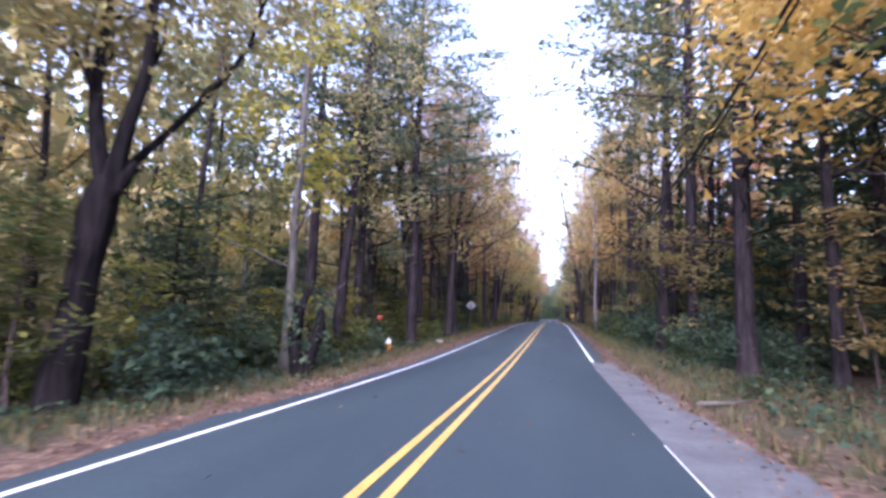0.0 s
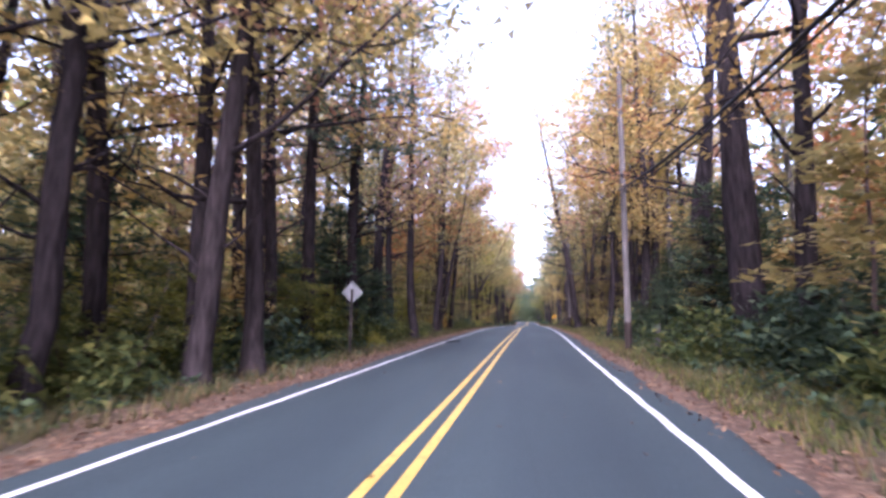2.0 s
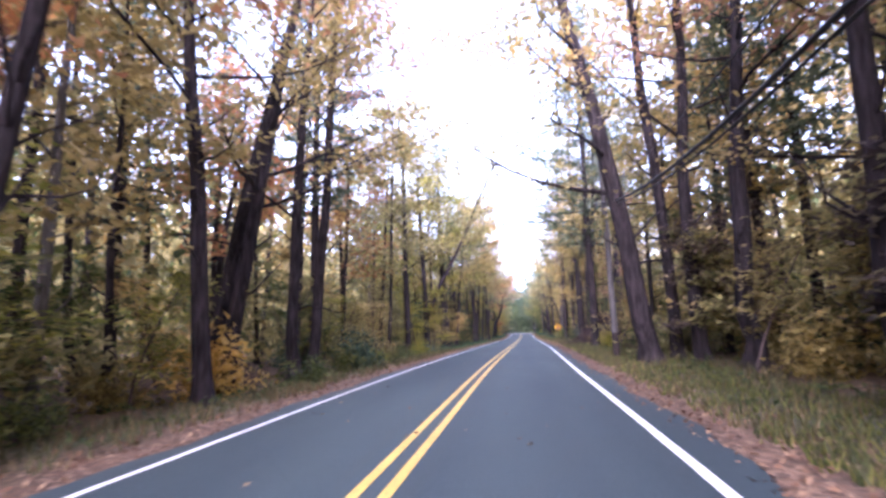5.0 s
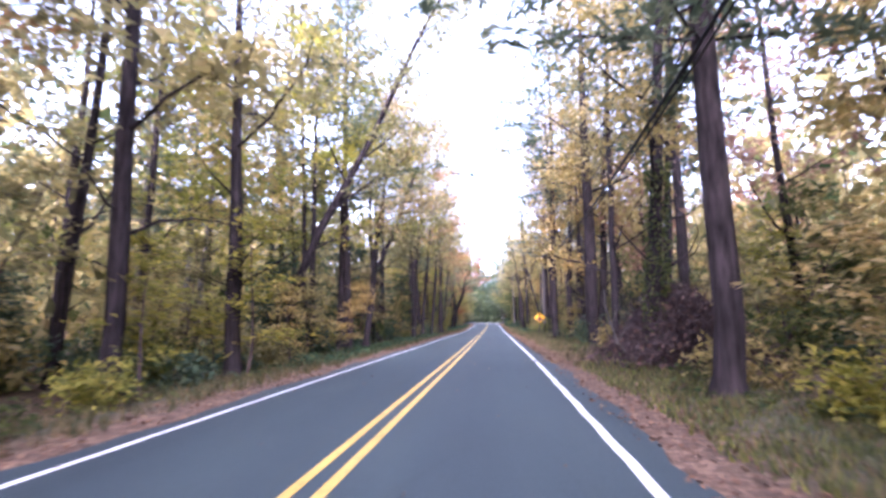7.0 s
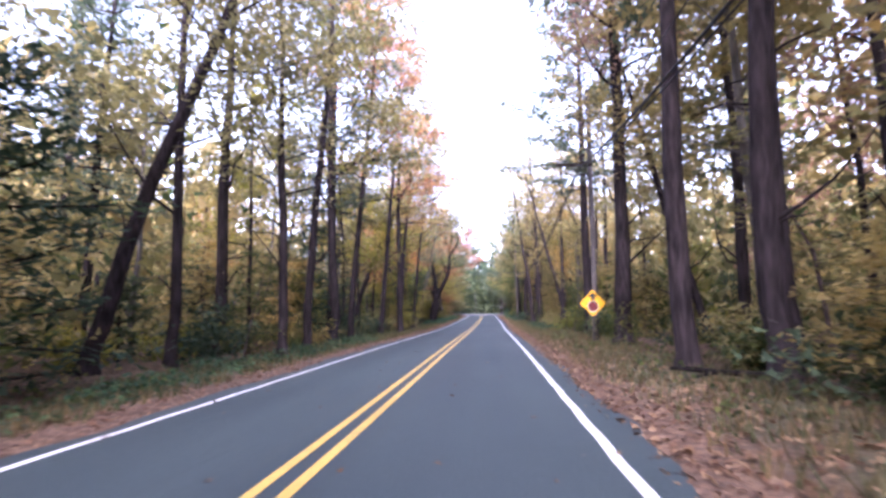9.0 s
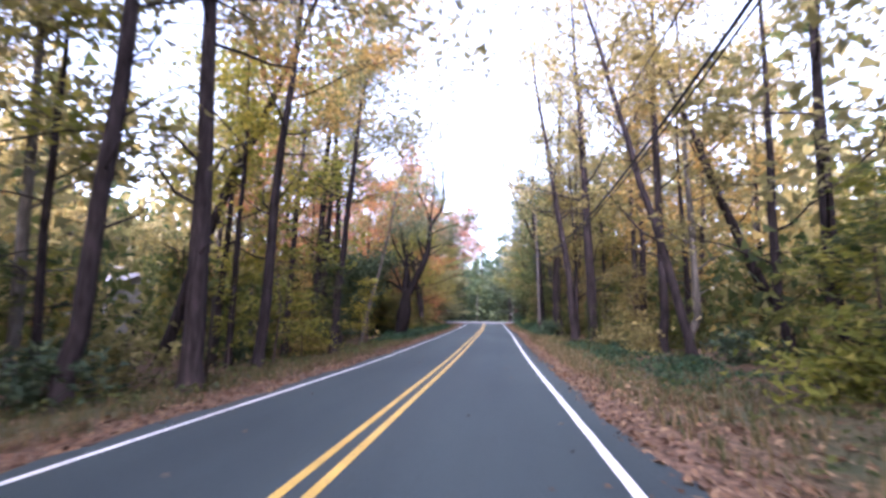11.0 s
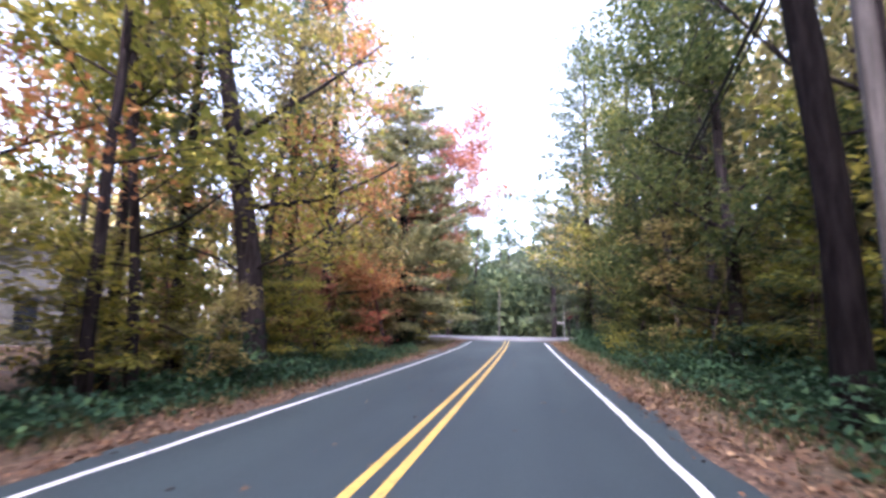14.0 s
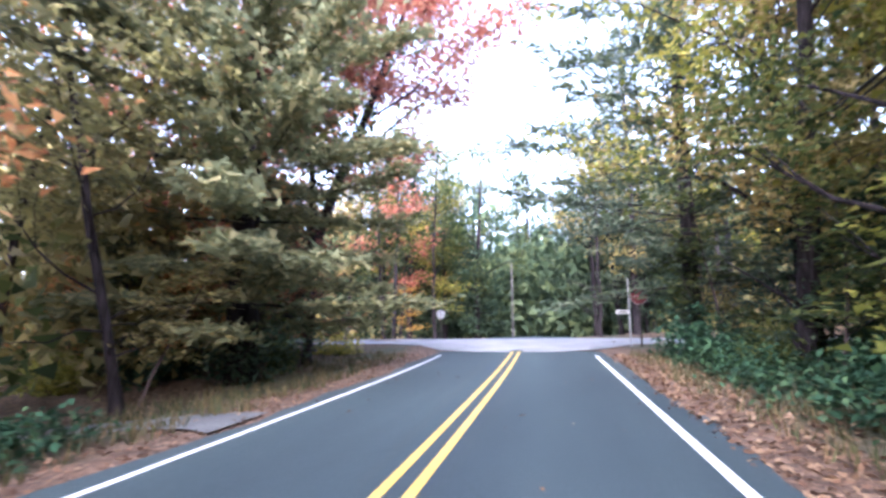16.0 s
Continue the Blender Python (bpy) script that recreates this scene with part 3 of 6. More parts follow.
def plant(name, pair, m, tone, label, category, group, wood_name="trunk", leaf_name="crown", bark=None):
    ob = thing(name, m, label, category, group)
    w = part(wood_name, pair[0], ob)
    if bark:
        w.material_slots[0].link = "OBJECT"
        w.material_slots[0].material = bark
    c = part(leaf_name, pair[1], ob)
    c.material_slots[0].link = "OBJECT"
    c.material_slots[0].material = LEAF[tone]
    return ob


TONE_WORDS = {"gold": "golden yellow", "olive": "olive and yellow", "rust": "orange-brown", "red": "red", "pink": "faded red", "green": "green",
              "hemlock": "grey-green", "lime": "yellow-green", "deep": "dark green", "pine": "dull green", "yellow": "bright yellow", "umber": "purple-brown", "vine": "blue-green"}
STANDING = []
dice = random.Random(11)


def tone_at(x, y, pick):
    """The woods turn from gold to olive, and to red and green towards the crossroad."""
    left = x < road_x(y)
    if y < 34:
        bag = ("olive", "lime", "green", "olive", "hemlock") if left else ("olive", "gold", "green", "olive")
    elif y < 60:
        bag = ("gold", "gold", "olive", "gold", "olive", "pink") if left else ("gold", "gold", "olive", "rust")
    elif y < 100:
        bag = ("gold", "rust", "gold", "olive", "olive") if left else ("gold", "olive", "olive", "pink", "olive")
    elif y < 160:
        bag = ("olive", "olive", "gold", "lime", "hemlock") if left else ("olive", "gold", "olive", "pink")
    elif y < 196:
        bag = ("olive", "hemlock", "lime", "rust", "olive") if left else ("olive", "olive", "gold", "olive")
    elif y < 213:
        bag = ("olive", "lime", "lime", "olive") if left else ("lime", "green", "olive", "gold")
    elif y < 262:
        bag = ("rust", "olive", "red", "rust", "green") if left else ("lime", "green", "green", "green")
    else:
        bag = ("green", "olive", "deep", "olive", "green")
    return pick.choice(bag)


seed_count = [100]


def hardwood(x, y, r, lean, bend, tone="", h=0.0, low=0.0, spread=0.0, bark=None, leaves=0, limbs=0, ivy=0.0, leaf=0.0):
    """One of the trees beside the road, with its own trunk."""
    seed_count[0] += 1
    rng = np.random.default_rng(seed_count[0])
    h = h or min(23.0, 9 + 38 * r + rng.uniform(-1, 3))
    thick = y > 196
    low = low or (rng.uniform(1.6, 3.0) if thick else min(h * 0.45, rng.uniform(6.8, 9.2) if 146 < y < 187 else rng.uniform(4.8, 7.6) if 55 < y < 187 else rng.uniform(3.8, 6.5)))
    tone = tone or tone_at(x, y, dice)
    pair = meshes(grow_hardwood(rng, h, r, low, spread or (3.6 if thick else 2.9) + 6 * r, limbs or 12, leaves * 3 or (4200 if thick and y < 214 and x < road_x(y) else 5200 if thick else 2700 if 50 < y < 104 else 3300 if y < 30 else 2600 if y < 50 else 4000 if y < 146 else 2000 if y < 187 else 5200), lean, bend, bare=5, leaf=leaf or 0.125, reach=((0.55 if y < 190 else 0.1) if x < road_x(y) else -0.2 if 100 < y < 190 or y > 196 else -0.55) if y < 236 else 0.0), bark)
    STANDING.append((x, y, 1.4))
    girth = "stout" if r > 0.3 else "slender" if r < 0.2 else "tall"
    stance = "leaning " if abs(lean) > 0.12 else ""
    made = plant("tree", pair, put(x, y), tone, f"{girth} {stance}dark-barked tree with {TONE_WORDS[tone]} autumn leaves".replace("  ", " "), "tree", "trees along the road")
    if ivy:
        s = Shape()
        n = int(260 * ivy)
        z, a = ivy * rng.random(n) ** 1.2, rng.uniform(0, 6.3, n)
        out = r * 1.1 + rng.uniform(0, 0.16, n)
        s.leaves(np.stack([lean * z + bend * z ** 2 + out * np.cos(a), out * np.sin(a), z], 1), rng, 0.07, 0.05, 1.5)
        part("ivy", s.mesh("ivy", LEAF["green"]), made, "climbing ivy round the trunk")
    return made


def pine(x, y, r, h, low, spread, leaves=2800, tone="pine", label="tall pine with dull green needles and bare lower trunk"):
    seed_count[0] += 1
    rng = np.random.default_rng(seed_count[0])
    pair = meshes(grow_pine(rng, h, r, low, spread, int(leaves * 1.7)), None, "pine")
    STANDING.append((x, y, 1.5))
    return plant("pine_tree", pair, put(x, y), tone, label, "pine tree", "pines along the road")


hardwood(9.9, 22.5, 0.22, 0.03, 0.001)
hardwood(6.9, 18.6, 0.27, -0.00, 0.002)
hardwood(-7.6, 24.6, 0.23, 0.09, -0.002)
hardwood(6.7, 29.2, 0.25, 0.01, 0.001)
hardwood(9.4, 32.2, 0.25, 0.04, 0.001)
hardwood(-9.1, 33.2, 0.24, -0.03, -0.004)
hardwood(-6.4, 33.8, 0.21, -0.15, 0.001)
hardwood(-6.7, 35.3, 0.24, 0.01, -0.007)
hardwood(9.1, 36.6, 0.24, 0.01, 0.003)
hardwood(-7.4, 37.4, 0.24, -0.07, -0.004)
hardwood(-5.2, 37.7, 0.26, 0.01, 0.008)
hardwood(-6.6, 39.6, 0.25, 0.00, -0.001)
hardwood(-5.1, 39.8, 0.25, -0.10, 0.004)
hardwood(8.2, 41.6, 0.24, 0.02, 0.003)
hardwood(-12.9, 42.2, 0.25, -0.06, -0.004)
hardwood(-7.2, 44.7, 0.24, -0.04, -0.003)
hardwood(-9.4, 46.8, 0.24, -0.10, 0.003)
hardwood(-9.3, 48.7, 0.24, -0.02, -0.003)
hardwood(8.3, 49.3, 0.24, 0.03, 0.003)
hardwood(-6.4, 50.7, 0.24, -0.01, -0.001)
hardwood(-6.7, 51.5, 0.24, -0.05, 0.006)
hardwood(8.6, 52.3, 0.25, 0.09, 0.003)
hardwood(7.4, 56.7, 0.25, 0.10, -0.009)
hardwood(-4.7, 56.7, 0.24, -0.03, 0.001)
hardwood(-6.9, 58.2, 0.33, -0.05, 0.007)
hardwood(8.4, 58.4, 0.25, 0.11, -0.006)
hardwood(-15.4, 58.6, 0.25, -0.05, 0.004)
hardwood(6.1, 58.7, 0.15, 0.04, 0.002)
hardwood(8.3, 62.4, 0.10, 0.03, -0.000)
hardwood(-7.2, 61.5, 0.25, -0.02, -0.000)
hardwood(-15.9, 64.8, 0.25, 0.01, 0.002)
hardwood(7.0, 64.9, 0.16, 0.11, -0.001)
hardwood(-5.0, 65.1, 0.20, 0.07, -0.002)
hardwood(-9.8, 66.3, 0.25, 0.06, 0.003)
hardwood(-5.1, 67.0, 0.25, 0.02, 0.001)
hardwood(-5.2, 67.2, 0.16, 0.20, 0.001)
hardwood(-15.5, 68.8, 0.23, -0.08, -0.000)
hardwood(8.6, 72.1, 0.24, 0.01, 0.004)
hardwood(9.5, 72.2, 0.24, 0.01, 0.005)
hardwood(-11.7, 73.2, 0.25, -0.00, -0.000)
hardwood(-6.1, 75.0, 0.25, -0.07, -0.002)
hardwood(11.4, 76.0, 0.25, 0.06, 0.002)
hardwood(8.4, 77.7, 0.25, 0.10, -0.000)
hardwood(-7.7, 77.8, 0.25, 0.06, 0.013)
hardwood(-7.2, 77.9, 0.26, 0.16, 0.001)
hardwood(6.55, 81.4, 0.35, -0.09, -0.006)
hardwood(8.0, 80.6, 0.24, -0.09, 0.012)
hardwood(-6.7, 82.0, 0.25, -0.06, 0.009)
hardwood(-16.8, 82.7, 0.24, -0.06, 0.002)
hardwood(-5.5, 105.4, 0.25, -0.04, 0.001)
hardwood(7.8, 106.3, 0.25, 0.06, 0.001, ivy=6.5)
hardwood(8.5, 119.3, 0.40, -0.01, 0.000, low=8.5)
hardwood(-7.8, 114.6, 0.25, 0.10, 0.030)
hardwood(11.1, 115.8, 0.25, 0.11, -0.003)
hardwood(-5.9, 121.0, 0.23, -0.06, 0.002)
hardwood(9.5, 122.5, 0.25, 0.06, -0.001)
hardwood(-5.3, 122.6, 0.21, 0.10, 0.003)
hardwood(-5.6, 126.5, 0.15, -0.02, -0.001)
hardwood(8.7, 129.0, 0.25, 0.03, 0.001, low=9.0, spread=3.0, leaves=800)
hardwood(9.6, 130.2, 0.2, -0.01, 0.003, low=9.0, spread=2.8, leaves=700)
hardwood(-8.6, 133.3, 0.25, 0.12, 0.019)
hardwood(-4.1, 136.9, 0.17, -0.03, -0.000)
hardwood(-7.7, 138.8, 0.25, -0.05, 0.005)
hardwood(11.8, 139.9, 0.16, -0.29, 0.003)
hardwood(8.5, 140.0, 0.34, 0.01, -0.001, low=10.0, spread=3.4, ivy=1.6)
hardwood(-5.1, 146.5, 0.25, -0.02, -0.003)
hardwood(-3.8, 160.6, 0.26, -0.02, 0.001)
hardwood(10.5, 168.3, 0.17, -0.18, -0.005, low=8.0)
hardwood(-10.1, 169.1, 0.25, 0.21, 0.014)
hardwood(11.6, 178.83, 0.19, -0.02, 0.001, low=8.0)
hardwood(16.2, 172.4, 0.24, -0.45, 0.008)
hardwood(-7.0, 178.4, 0.25, 0.01, 0.004, low=8.0, spread=3.2, leaves=900)
hardwood(-6.2, 180.8, 0.25, -0.02, -0.001, low=9.0, spread=3.0, leaves=800)
hardwood(9.3, 180.4, 0.31, -0.04, 0.000, low=8.0, ivy=2.5)
hardwood(-15.7, 182.7, 0.25, 0.01, -0.001)
hardwood(8.7, 183.9, 0.25, -0.03, -0.007)
hardwood(-5.8, 184.6, 0.115, 0.23, -0.002, low=7.5, spread=2.4, bark=BARK_PALE, leaves=500)
hardwood(8.7, 191.5, 0.36, -0.01, 0.004, low=6.0, spread=4.2, ivy=5.5)
hardwood(10.6, 203.4, 0.23, 0.02, 0.0, ivy=6.0)
hardwood(-5.9, 203.8, 0.14, -0.12, -0.001)
hardwood(-5.6, 215.6, 0.26, -0.06, 0.005, "rust", spread=4.0, leaves=2400)
hardwood(-5.1, 224.4, 0.10, -0.19, -0.008, "olive")
hardwood(-11.2, 229.8, 0.25, -0.06, -0.002)
hardwood(9.5, 230.3, 0.28, 0.10, -0.000)

hardwood(-7.74, 181.92, 0.24, 0.02, 0.001, "olive", 19.0, 9.0, 4.0, None, 800)
hardwood(-9.6, 200.4, 0.22, 0.05, 0.001, "rust", 17.0, 4.0, 4.4, None, 2200)
hardwood(-12.6, 199.0, 0.22, 0.03, 0.001, "olive", 19.0, 4.0, 4.6, None, 2200)
hardwood(-13.5, 188.5, 0.2, 0.03, 0.001, "olive", 17.0, 4.0, 4.4, None, 1800)

hardwood(-11.8, 190.5, 0.2, 0.02, 0.001, "rust", 15.0, 4.0, 4.4, None, 1700)
hardwood(-12.6, 195.5, 0.2, 0.03, 0.001, "red", 14.0, 4.0, 4.0, None, 1500)
hardwood(-15.0, 194.0, 0.2, 0.03, 0.001, "olive", 18.0, 5.0, 4.6, None, 1700)
hardwood(-16.5, 187.0, 0.2, 0.03, 0.001, "gold", 18.0, 5.0, 4.6, None, 1700)

# trees whose shape stands out
def forked(x, y, trunk, girth, limbs, tone, leaves, bark, label, name="tree", leaf=0.14, floor=5.0, seed=7, twigs=5, fork_spread=0.4):
    """A tree with a given trunk line and great limbs: (start height, way, length, radius, lift), or with a limb's own line in place of the way."""
    rng = np.random.default_rng(seed)
    wood, crown = Shape(), Shape()
    trunk = np.array(trunk, float)
    wood.tube(trunk, girth, 14, rng, 0.12)
    tips = []
    for z0, way, length, r0, lift in limbs:
        start = np.array([np.interp(z0, trunk[:, 2], trunk[:, c]) for c in range(3)])
        if isinstance(way[0], tuple):
            line = np.array(way, float)
            pts = np.array([[np.interp(q, np.linspace(0, 7, len(line)), line[:, c]) for c in range(3)] for q in range(8)])
            way = tuple(line[-1] - line[-2])
            length, end = np.linalg.norm(line[-1] - line[0]), lift
        else:
            pts, end = branch(rng, start, way, length, 8, lift, 0.09), 0.03
        wood.tube(pts, np.linspace(r0, end, 8), 8 if r0 > 0.1 else 6, rng, 0.05)
        for q in range(twigs):
            g = rng.uniform(2.0, 6.8)
            s = np.array([np.interp(g, range(8), pts[:, c]) for c in range(3)])
            sub = branch(rng, s, np.array(way) * 0.5 + rng.normal(0, 0.6, 3), length * rng.uniform(0.2, 0.42), 6, 0.15, 0.2)
            wood.tube(sub, np.linspace(max(0.02, r0 * 0.32), 0.01, 6), 5)
            for _ in range(2):
                tw = branch(rng, sub[rng.integers(2, 6)], rng.normal(0, 1, 3), length * 0.15, 4, 0.1, 0.2)
                wood.tube(tw, np.linspace(0.018, 0.006, 4), 3)
                tips += [tw[2], tw[3]]
            tips += [sub[3], sub[4], sub[5]]
        tips += [pts[6], pts[7]]
    tips = np.array(tips)
    tips = tips[tips[:, 2] > floor]
    at = tips[rng.integers(0, len(tips), leaves)] + rng.normal(0, 1, (leaves, 3)) * (0.6, 0.6, 0.4)
    crown.leaves(at, rng, leaf, leaf * 0.66, 0.6, None, True)
    STANDING.append((x, y, 2.2))
    return plant(name, meshes((wood, crown), bark, name), put(x, y), tone, label, name.replace("_", " "), "trees along the road")


forked(-4.5, 193.8, [(0, 0, -0.4), (0.0, 0, 0), (-0.05, 0, 0.4), (0.0, 0, 0.9), (0.1, 0, 1.4), (0.22, 0, 1.9), (0.3, 0, 2.5), (0.36, 0, 3.1), (0.42, 0, 3.6), (0.45, 0, 3.9), (0.48, 0, 4.2)],
       [0.78, 0.64, 0.55, 0.49, 0.53, 0.60, 0.53, 0.44, 0.40, 0.47, 0.34],
       ((0, ((0.6, 0, 3.75), (1.2, 0, 5.2), (1.9, 0, 6.5), (2.3, 0, 7.85), (2.4, 0, 10.0)), 0, 0.36, 0.2),
        (0, ((2.4, 0, 9.8), (3.2, 0.1, 10.9), (3.7, 0.2, 12.2), (3.4, 0.4, 14.0), (3.6, 0.4, 16.0)), 0, 0.19, 0.04), (0, ((2.4, 0, 9.9), (2.6, -0.2, 11.9), (2.8, -0.3, 13.2), (2.6, -0.4, 15.5)), 0, 0.12, 0.03),
        (0, ((2.4, 0, 9.8), (2.1, 0.2, 11.3), (1.4, 0.4, 12.5), (0.9, 0.5, 13.6), (-0.3, 0.6, 15.5)), 0, 0.15, 0.03), (0, ((1.9, 0, 6.5), (1.7, -0.2, 7.5), (1.25, -0.5, 8.9), (1.1, -0.8, 10.4)), 0, 0.14, 0.03),
        (0, ((2.25, 0, 7.7), (3.4, 0.2, 8.2), (4.75, 0.3, 8.1), (6.0, 0.3, 8.7)), 0, 0.09, 0.02), (0, ((2.4, 0, 9.0), (3.6, -0.3, 9.5), (4.9, -0.5, 9.9), (6.2, -0.6, 10.4)), 0, 0.08, 0.02),
        (0, ((0.3, 0, 3.8), (0.22, 0, 4.7), (0.3, 0, 5.4), (0.33, 0, 6.1)), 0, 0.28, 0.2), (0, ((0.33, 0, 6.0), (-0.17, 0.1, 7.0), (-0.75, 0.2, 7.9), (-1.3, 0.4, 9.6)), 0, 0.15, 0.04),
        (0, ((0.33, 0, 6.0), (0.2, -0.2, 7.5), (0.0, -0.4, 9.0), (-0.4, -0.6, 10.5)), 0, 0.11, 0.03), (0, ((0.1, 0, 4.0), (-0.75, -0.1, 4.7), (-1.25, -0.2, 5.0)), 0, 0.13, 0.06),
        (0, ((0.0, 0, 4.0), (-0.75, 0.1, 5.85), (-1.17, 0.1, 6.3), (-1.9, 0.1, 6.35)), 0, 0.12, 0.05), (0, ((0.5, 0.2, 4.0), (0.3, 1.5, 6.0), (-0.6, 2.6, 9.0), (-1.4, 3.4, 12.5)), 0, 0.2, 0.05)),
       "hemlock", 9000, BARK_BLACK, "old black-barked oak with a low fork and thinning leaves", "oak_tree", 0.11, 8.6, twigs=4)
forked(8.2, 200.9, [(0, 0, -0.4), (0, 0, 0), (-0.05, 0, 3), (-0.25, 0, 6), (-0.5, 0, 8.6), (-0.6, 0, 9.2)], [0.33, 0.29, 0.25, 0.23, 0.21, 0.18],
       ((8.8, (-0.62, -0.1, 1.0), 11.0, 0.16, 0.1), (9.0, (-0.12, 0.1, 1.0), 12.0, 0.17, 0.2), (7.5, (0.5, 0.2, 0.9), 5.0, 0.08, 0.3)),
       "olive", 700, BARK_BLACK, "half-bare tree with two long limbs forking apart", "tree", 0.10, 12.0, 17)
forked(-6.75, 10.1, [(0, 0, -0.4), (0, 0, 0), (0.06, 0, 0.5), (0.16, 0, 1.45), (0.26, 0, 2.4), (0.42, 0, 3.5), (0.5, 0, 4.1)], [0.46, 0.40, 0.33, 0.29, 0.26, 0.27, 0.2],
       ((0, ((0.6, 0, 3.8), (0.73, 0, 4.9), (1.04, 0, 5.9), (1.09, 0, 6.8), (1.0, 0, 8.0), (1.3, 0.3, 11.0)), 0, 0.17, 0.05), (0, ((0.47, 0, 3.9), (0.16, 0, 4.8), (0.0, 0, 5.8), (0.03, 0, 6.7), (0.1, 0, 8.0), (-0.3, 0.4, 11.0)), 0, 0.16, 0.04),
        (0, ((0.55, 0, 3.7), (0.85, 0, 4.05), (1.04, 0, 4.35)), 0, 0.15, 0.07), (0, ((0.45, 0, 3.9), (0.8, 1.2, 5.5), (1.4, 2.4, 7.5), (1.6, 3.0, 10.0)), 0, 0.1, 0.03)),
       "olive", 4200, BARK_BLACK, "black-barked tree forking into two steep limbs", "tree", 0.11, 5.5, 27)
forked(7.86, 44.0, [(0, 0, -0.4), (0, 0, 0), (0, 0, 0.6), (-0.08, 0, 4), (-0.2, 0, 8), (-0.3, 0, 12), (-0.3, 0, 16)], [0.62, 0.55, 0.46, 0.42, 0.36, 0.30, 0.2],
       ((11.8, (-1.0, -0.1, 0.35), 6.5, 0.14, -0.25), (10.5, (0.9, -0.2, 0.45), 6.0, 0.13, 0.2), (9.6, (1.0, 0.1, 0.3), 6.5, 0.12, 0.3), (13.5, (-0.5, 0.3, 1.0), 6.0, 0.14, 0.2), (14.5, (0.4, -0.3, 1.0), 6.0, 0.14, 0.2), (12.6, (-0.6, 0.8, 0.5), 5.0, 0.1, 0.1)),
       "gold", 3000, BARK, "stout knobbly tree with long crooked boughs over the road", "tree", 0.10, 9.0, 37)
forked(-4.2, 206.6, [(0, 0, -0.4), (0, 0, 0), (-0.1, 0, 0.6), (-0.5, 0, 3.6), (-1.1, 0, 6.4), (-1.9, 0, 10), (-2.4, 0, 14)], [0.44, 0.40, 0.33, 0.31, 0.28, 0.2, 0.1],
       ((5.2, (1.0, 0.1, 0.06), 5.0, 0.09, 0.1), (7.4, (0.85, 0.1, 0.6), 5.5, 0.11, 0.2), (9.5, (-0.6, 0.2, 0.9), 4.5, 0.09, 0.2), (11.5, (0.4, 0.5, 0.9), 4.5, 0.09, 0.2), (3.2, (0.9, -0.3, 0.35), 3.6, 0.05, -0.2), (3.0, (-0.9, 0.1, 0.35), 3.6, 0.05, -0.2)),
       "lime", 3600, BARK, "leaning dark tree with long level boughs and yellow-green leaves", "tree", 0.095, 2.2, 47)


forked(-6.8, 218.2, [(0, 0, -0.4), (0, 0, 0), (0.05, 0, 1.0), (0.15, 0, 2.5), (0.22, 0, 4.0), (0.3, 0, 4.9)], [0.52, 0.43, 0.37, 0.34, 0.34, 0.28],
       ((0, ((0.3, 0, 4.6), (1.0, 0, 5.0), (1.5, 0, 5.35)), 0, 0.18, 0.1), (0, ((0.2, 0, 4.7), (-0.1, 0.1, 6.2), (-0.3, 0.2, 8.5), (-0.2, 0.4, 11.5)), 0, 0.15, 0.04),
        (0, ((0.3, 0, 4.7), (0.5, 0.3, 6.5), (0.9, 0.6, 9.0)), 0, 0.12, 0.04), (0, ((0.1, 0, 3.2), (-1.0, -0.2, 4.4), (-2.2, -0.3, 5.2)), 0, 0.07, 0.02), (0, ((0.2, 0, 3.8), (1.2, -0.5, 4.4), (2.4, -0.8, 4.4)), 0, 0.06, 0.02)),
       "rust", 6500, BARK_BLACK, "dark broken tree with a stubbed limb among orange leaves", "tree", 0.11, 2.6, 57, twigs=6)


def broad_pine(x, y):
    """The great pine at the driveway: boughs down to the ground."""
    rng = np.random.default_rng(71)
    pair = meshes(grow_pine(rng, 19.5, 0.46, 1.4, 7.6, 32000, needle=0.24), BARK_BLACK, "pine")
    STANDING.append((x, y, 3.5))
    plant("pine_tree", pair, put(x, y), "hemlock", "broad dark pine with boughs reaching the ground", "pine tree", "pines along the road")


broad_pine(-5.4, 229.0)
pine(8.3, 235.8, 0.30, 26, 2.5, 7.6, 8000, "pine", "tall pine with long drooping boughs by the crossroad")
pine(9.5, 257.5, 0.30, 25, 3.0, 6.5, 4200, "pine", "tall pine beyond the crossroad")
hardwood(7.0, 263.0, 0.26, -0.05, 0.0, "deep", 19.0, 2.0, 5.5, None, 2400, 13)
hardwood(-3.6, 264.0, 0.26, 0.05, 0.0, "green", 18.0, 2.0, 5.5, None, 2400, 13)
hardwood(-9.0, 260.0, 0.26, 0.03, 0.0, "lime", 20.0, 2.0, 5.5, None, 2400, 13)
hardwood(4.6, 278.0, 0.22, 0.0, 0.0, "deep", 14.0, 1.5, 5.0, None, 2200, 12)
pine(10.6, 18.6, 0.2, 15, 1.5, 4.2, 2600, "deep", "dark hemlock with boughs near the ground")
pine(11.6, 26.5, 0.2, 16, 1.5, 4.4, 2600, "deep", "dark hemlock with boughs near the ground")
pine(11.2, 35.0, 0.2, 15, 1.5, 4.2, 2400, "deep", "dark hemlock with boughs near the ground")
pine(11.4, 113.6, 0.28, 27, 9.0, 5.0)
pine(8.2, 62.5, 0.2, 25, 13.0, 3.0, 800)
pine(-6.9, 46.8, 0.28, 23, 8.0, 6.6, 3000)
pine(-9.5, 25.0, 0.26, 24, 8.0, 4.2)
pine(-6.3, 32.0, 0.28, 25, 9.0, 7.6, 4200)
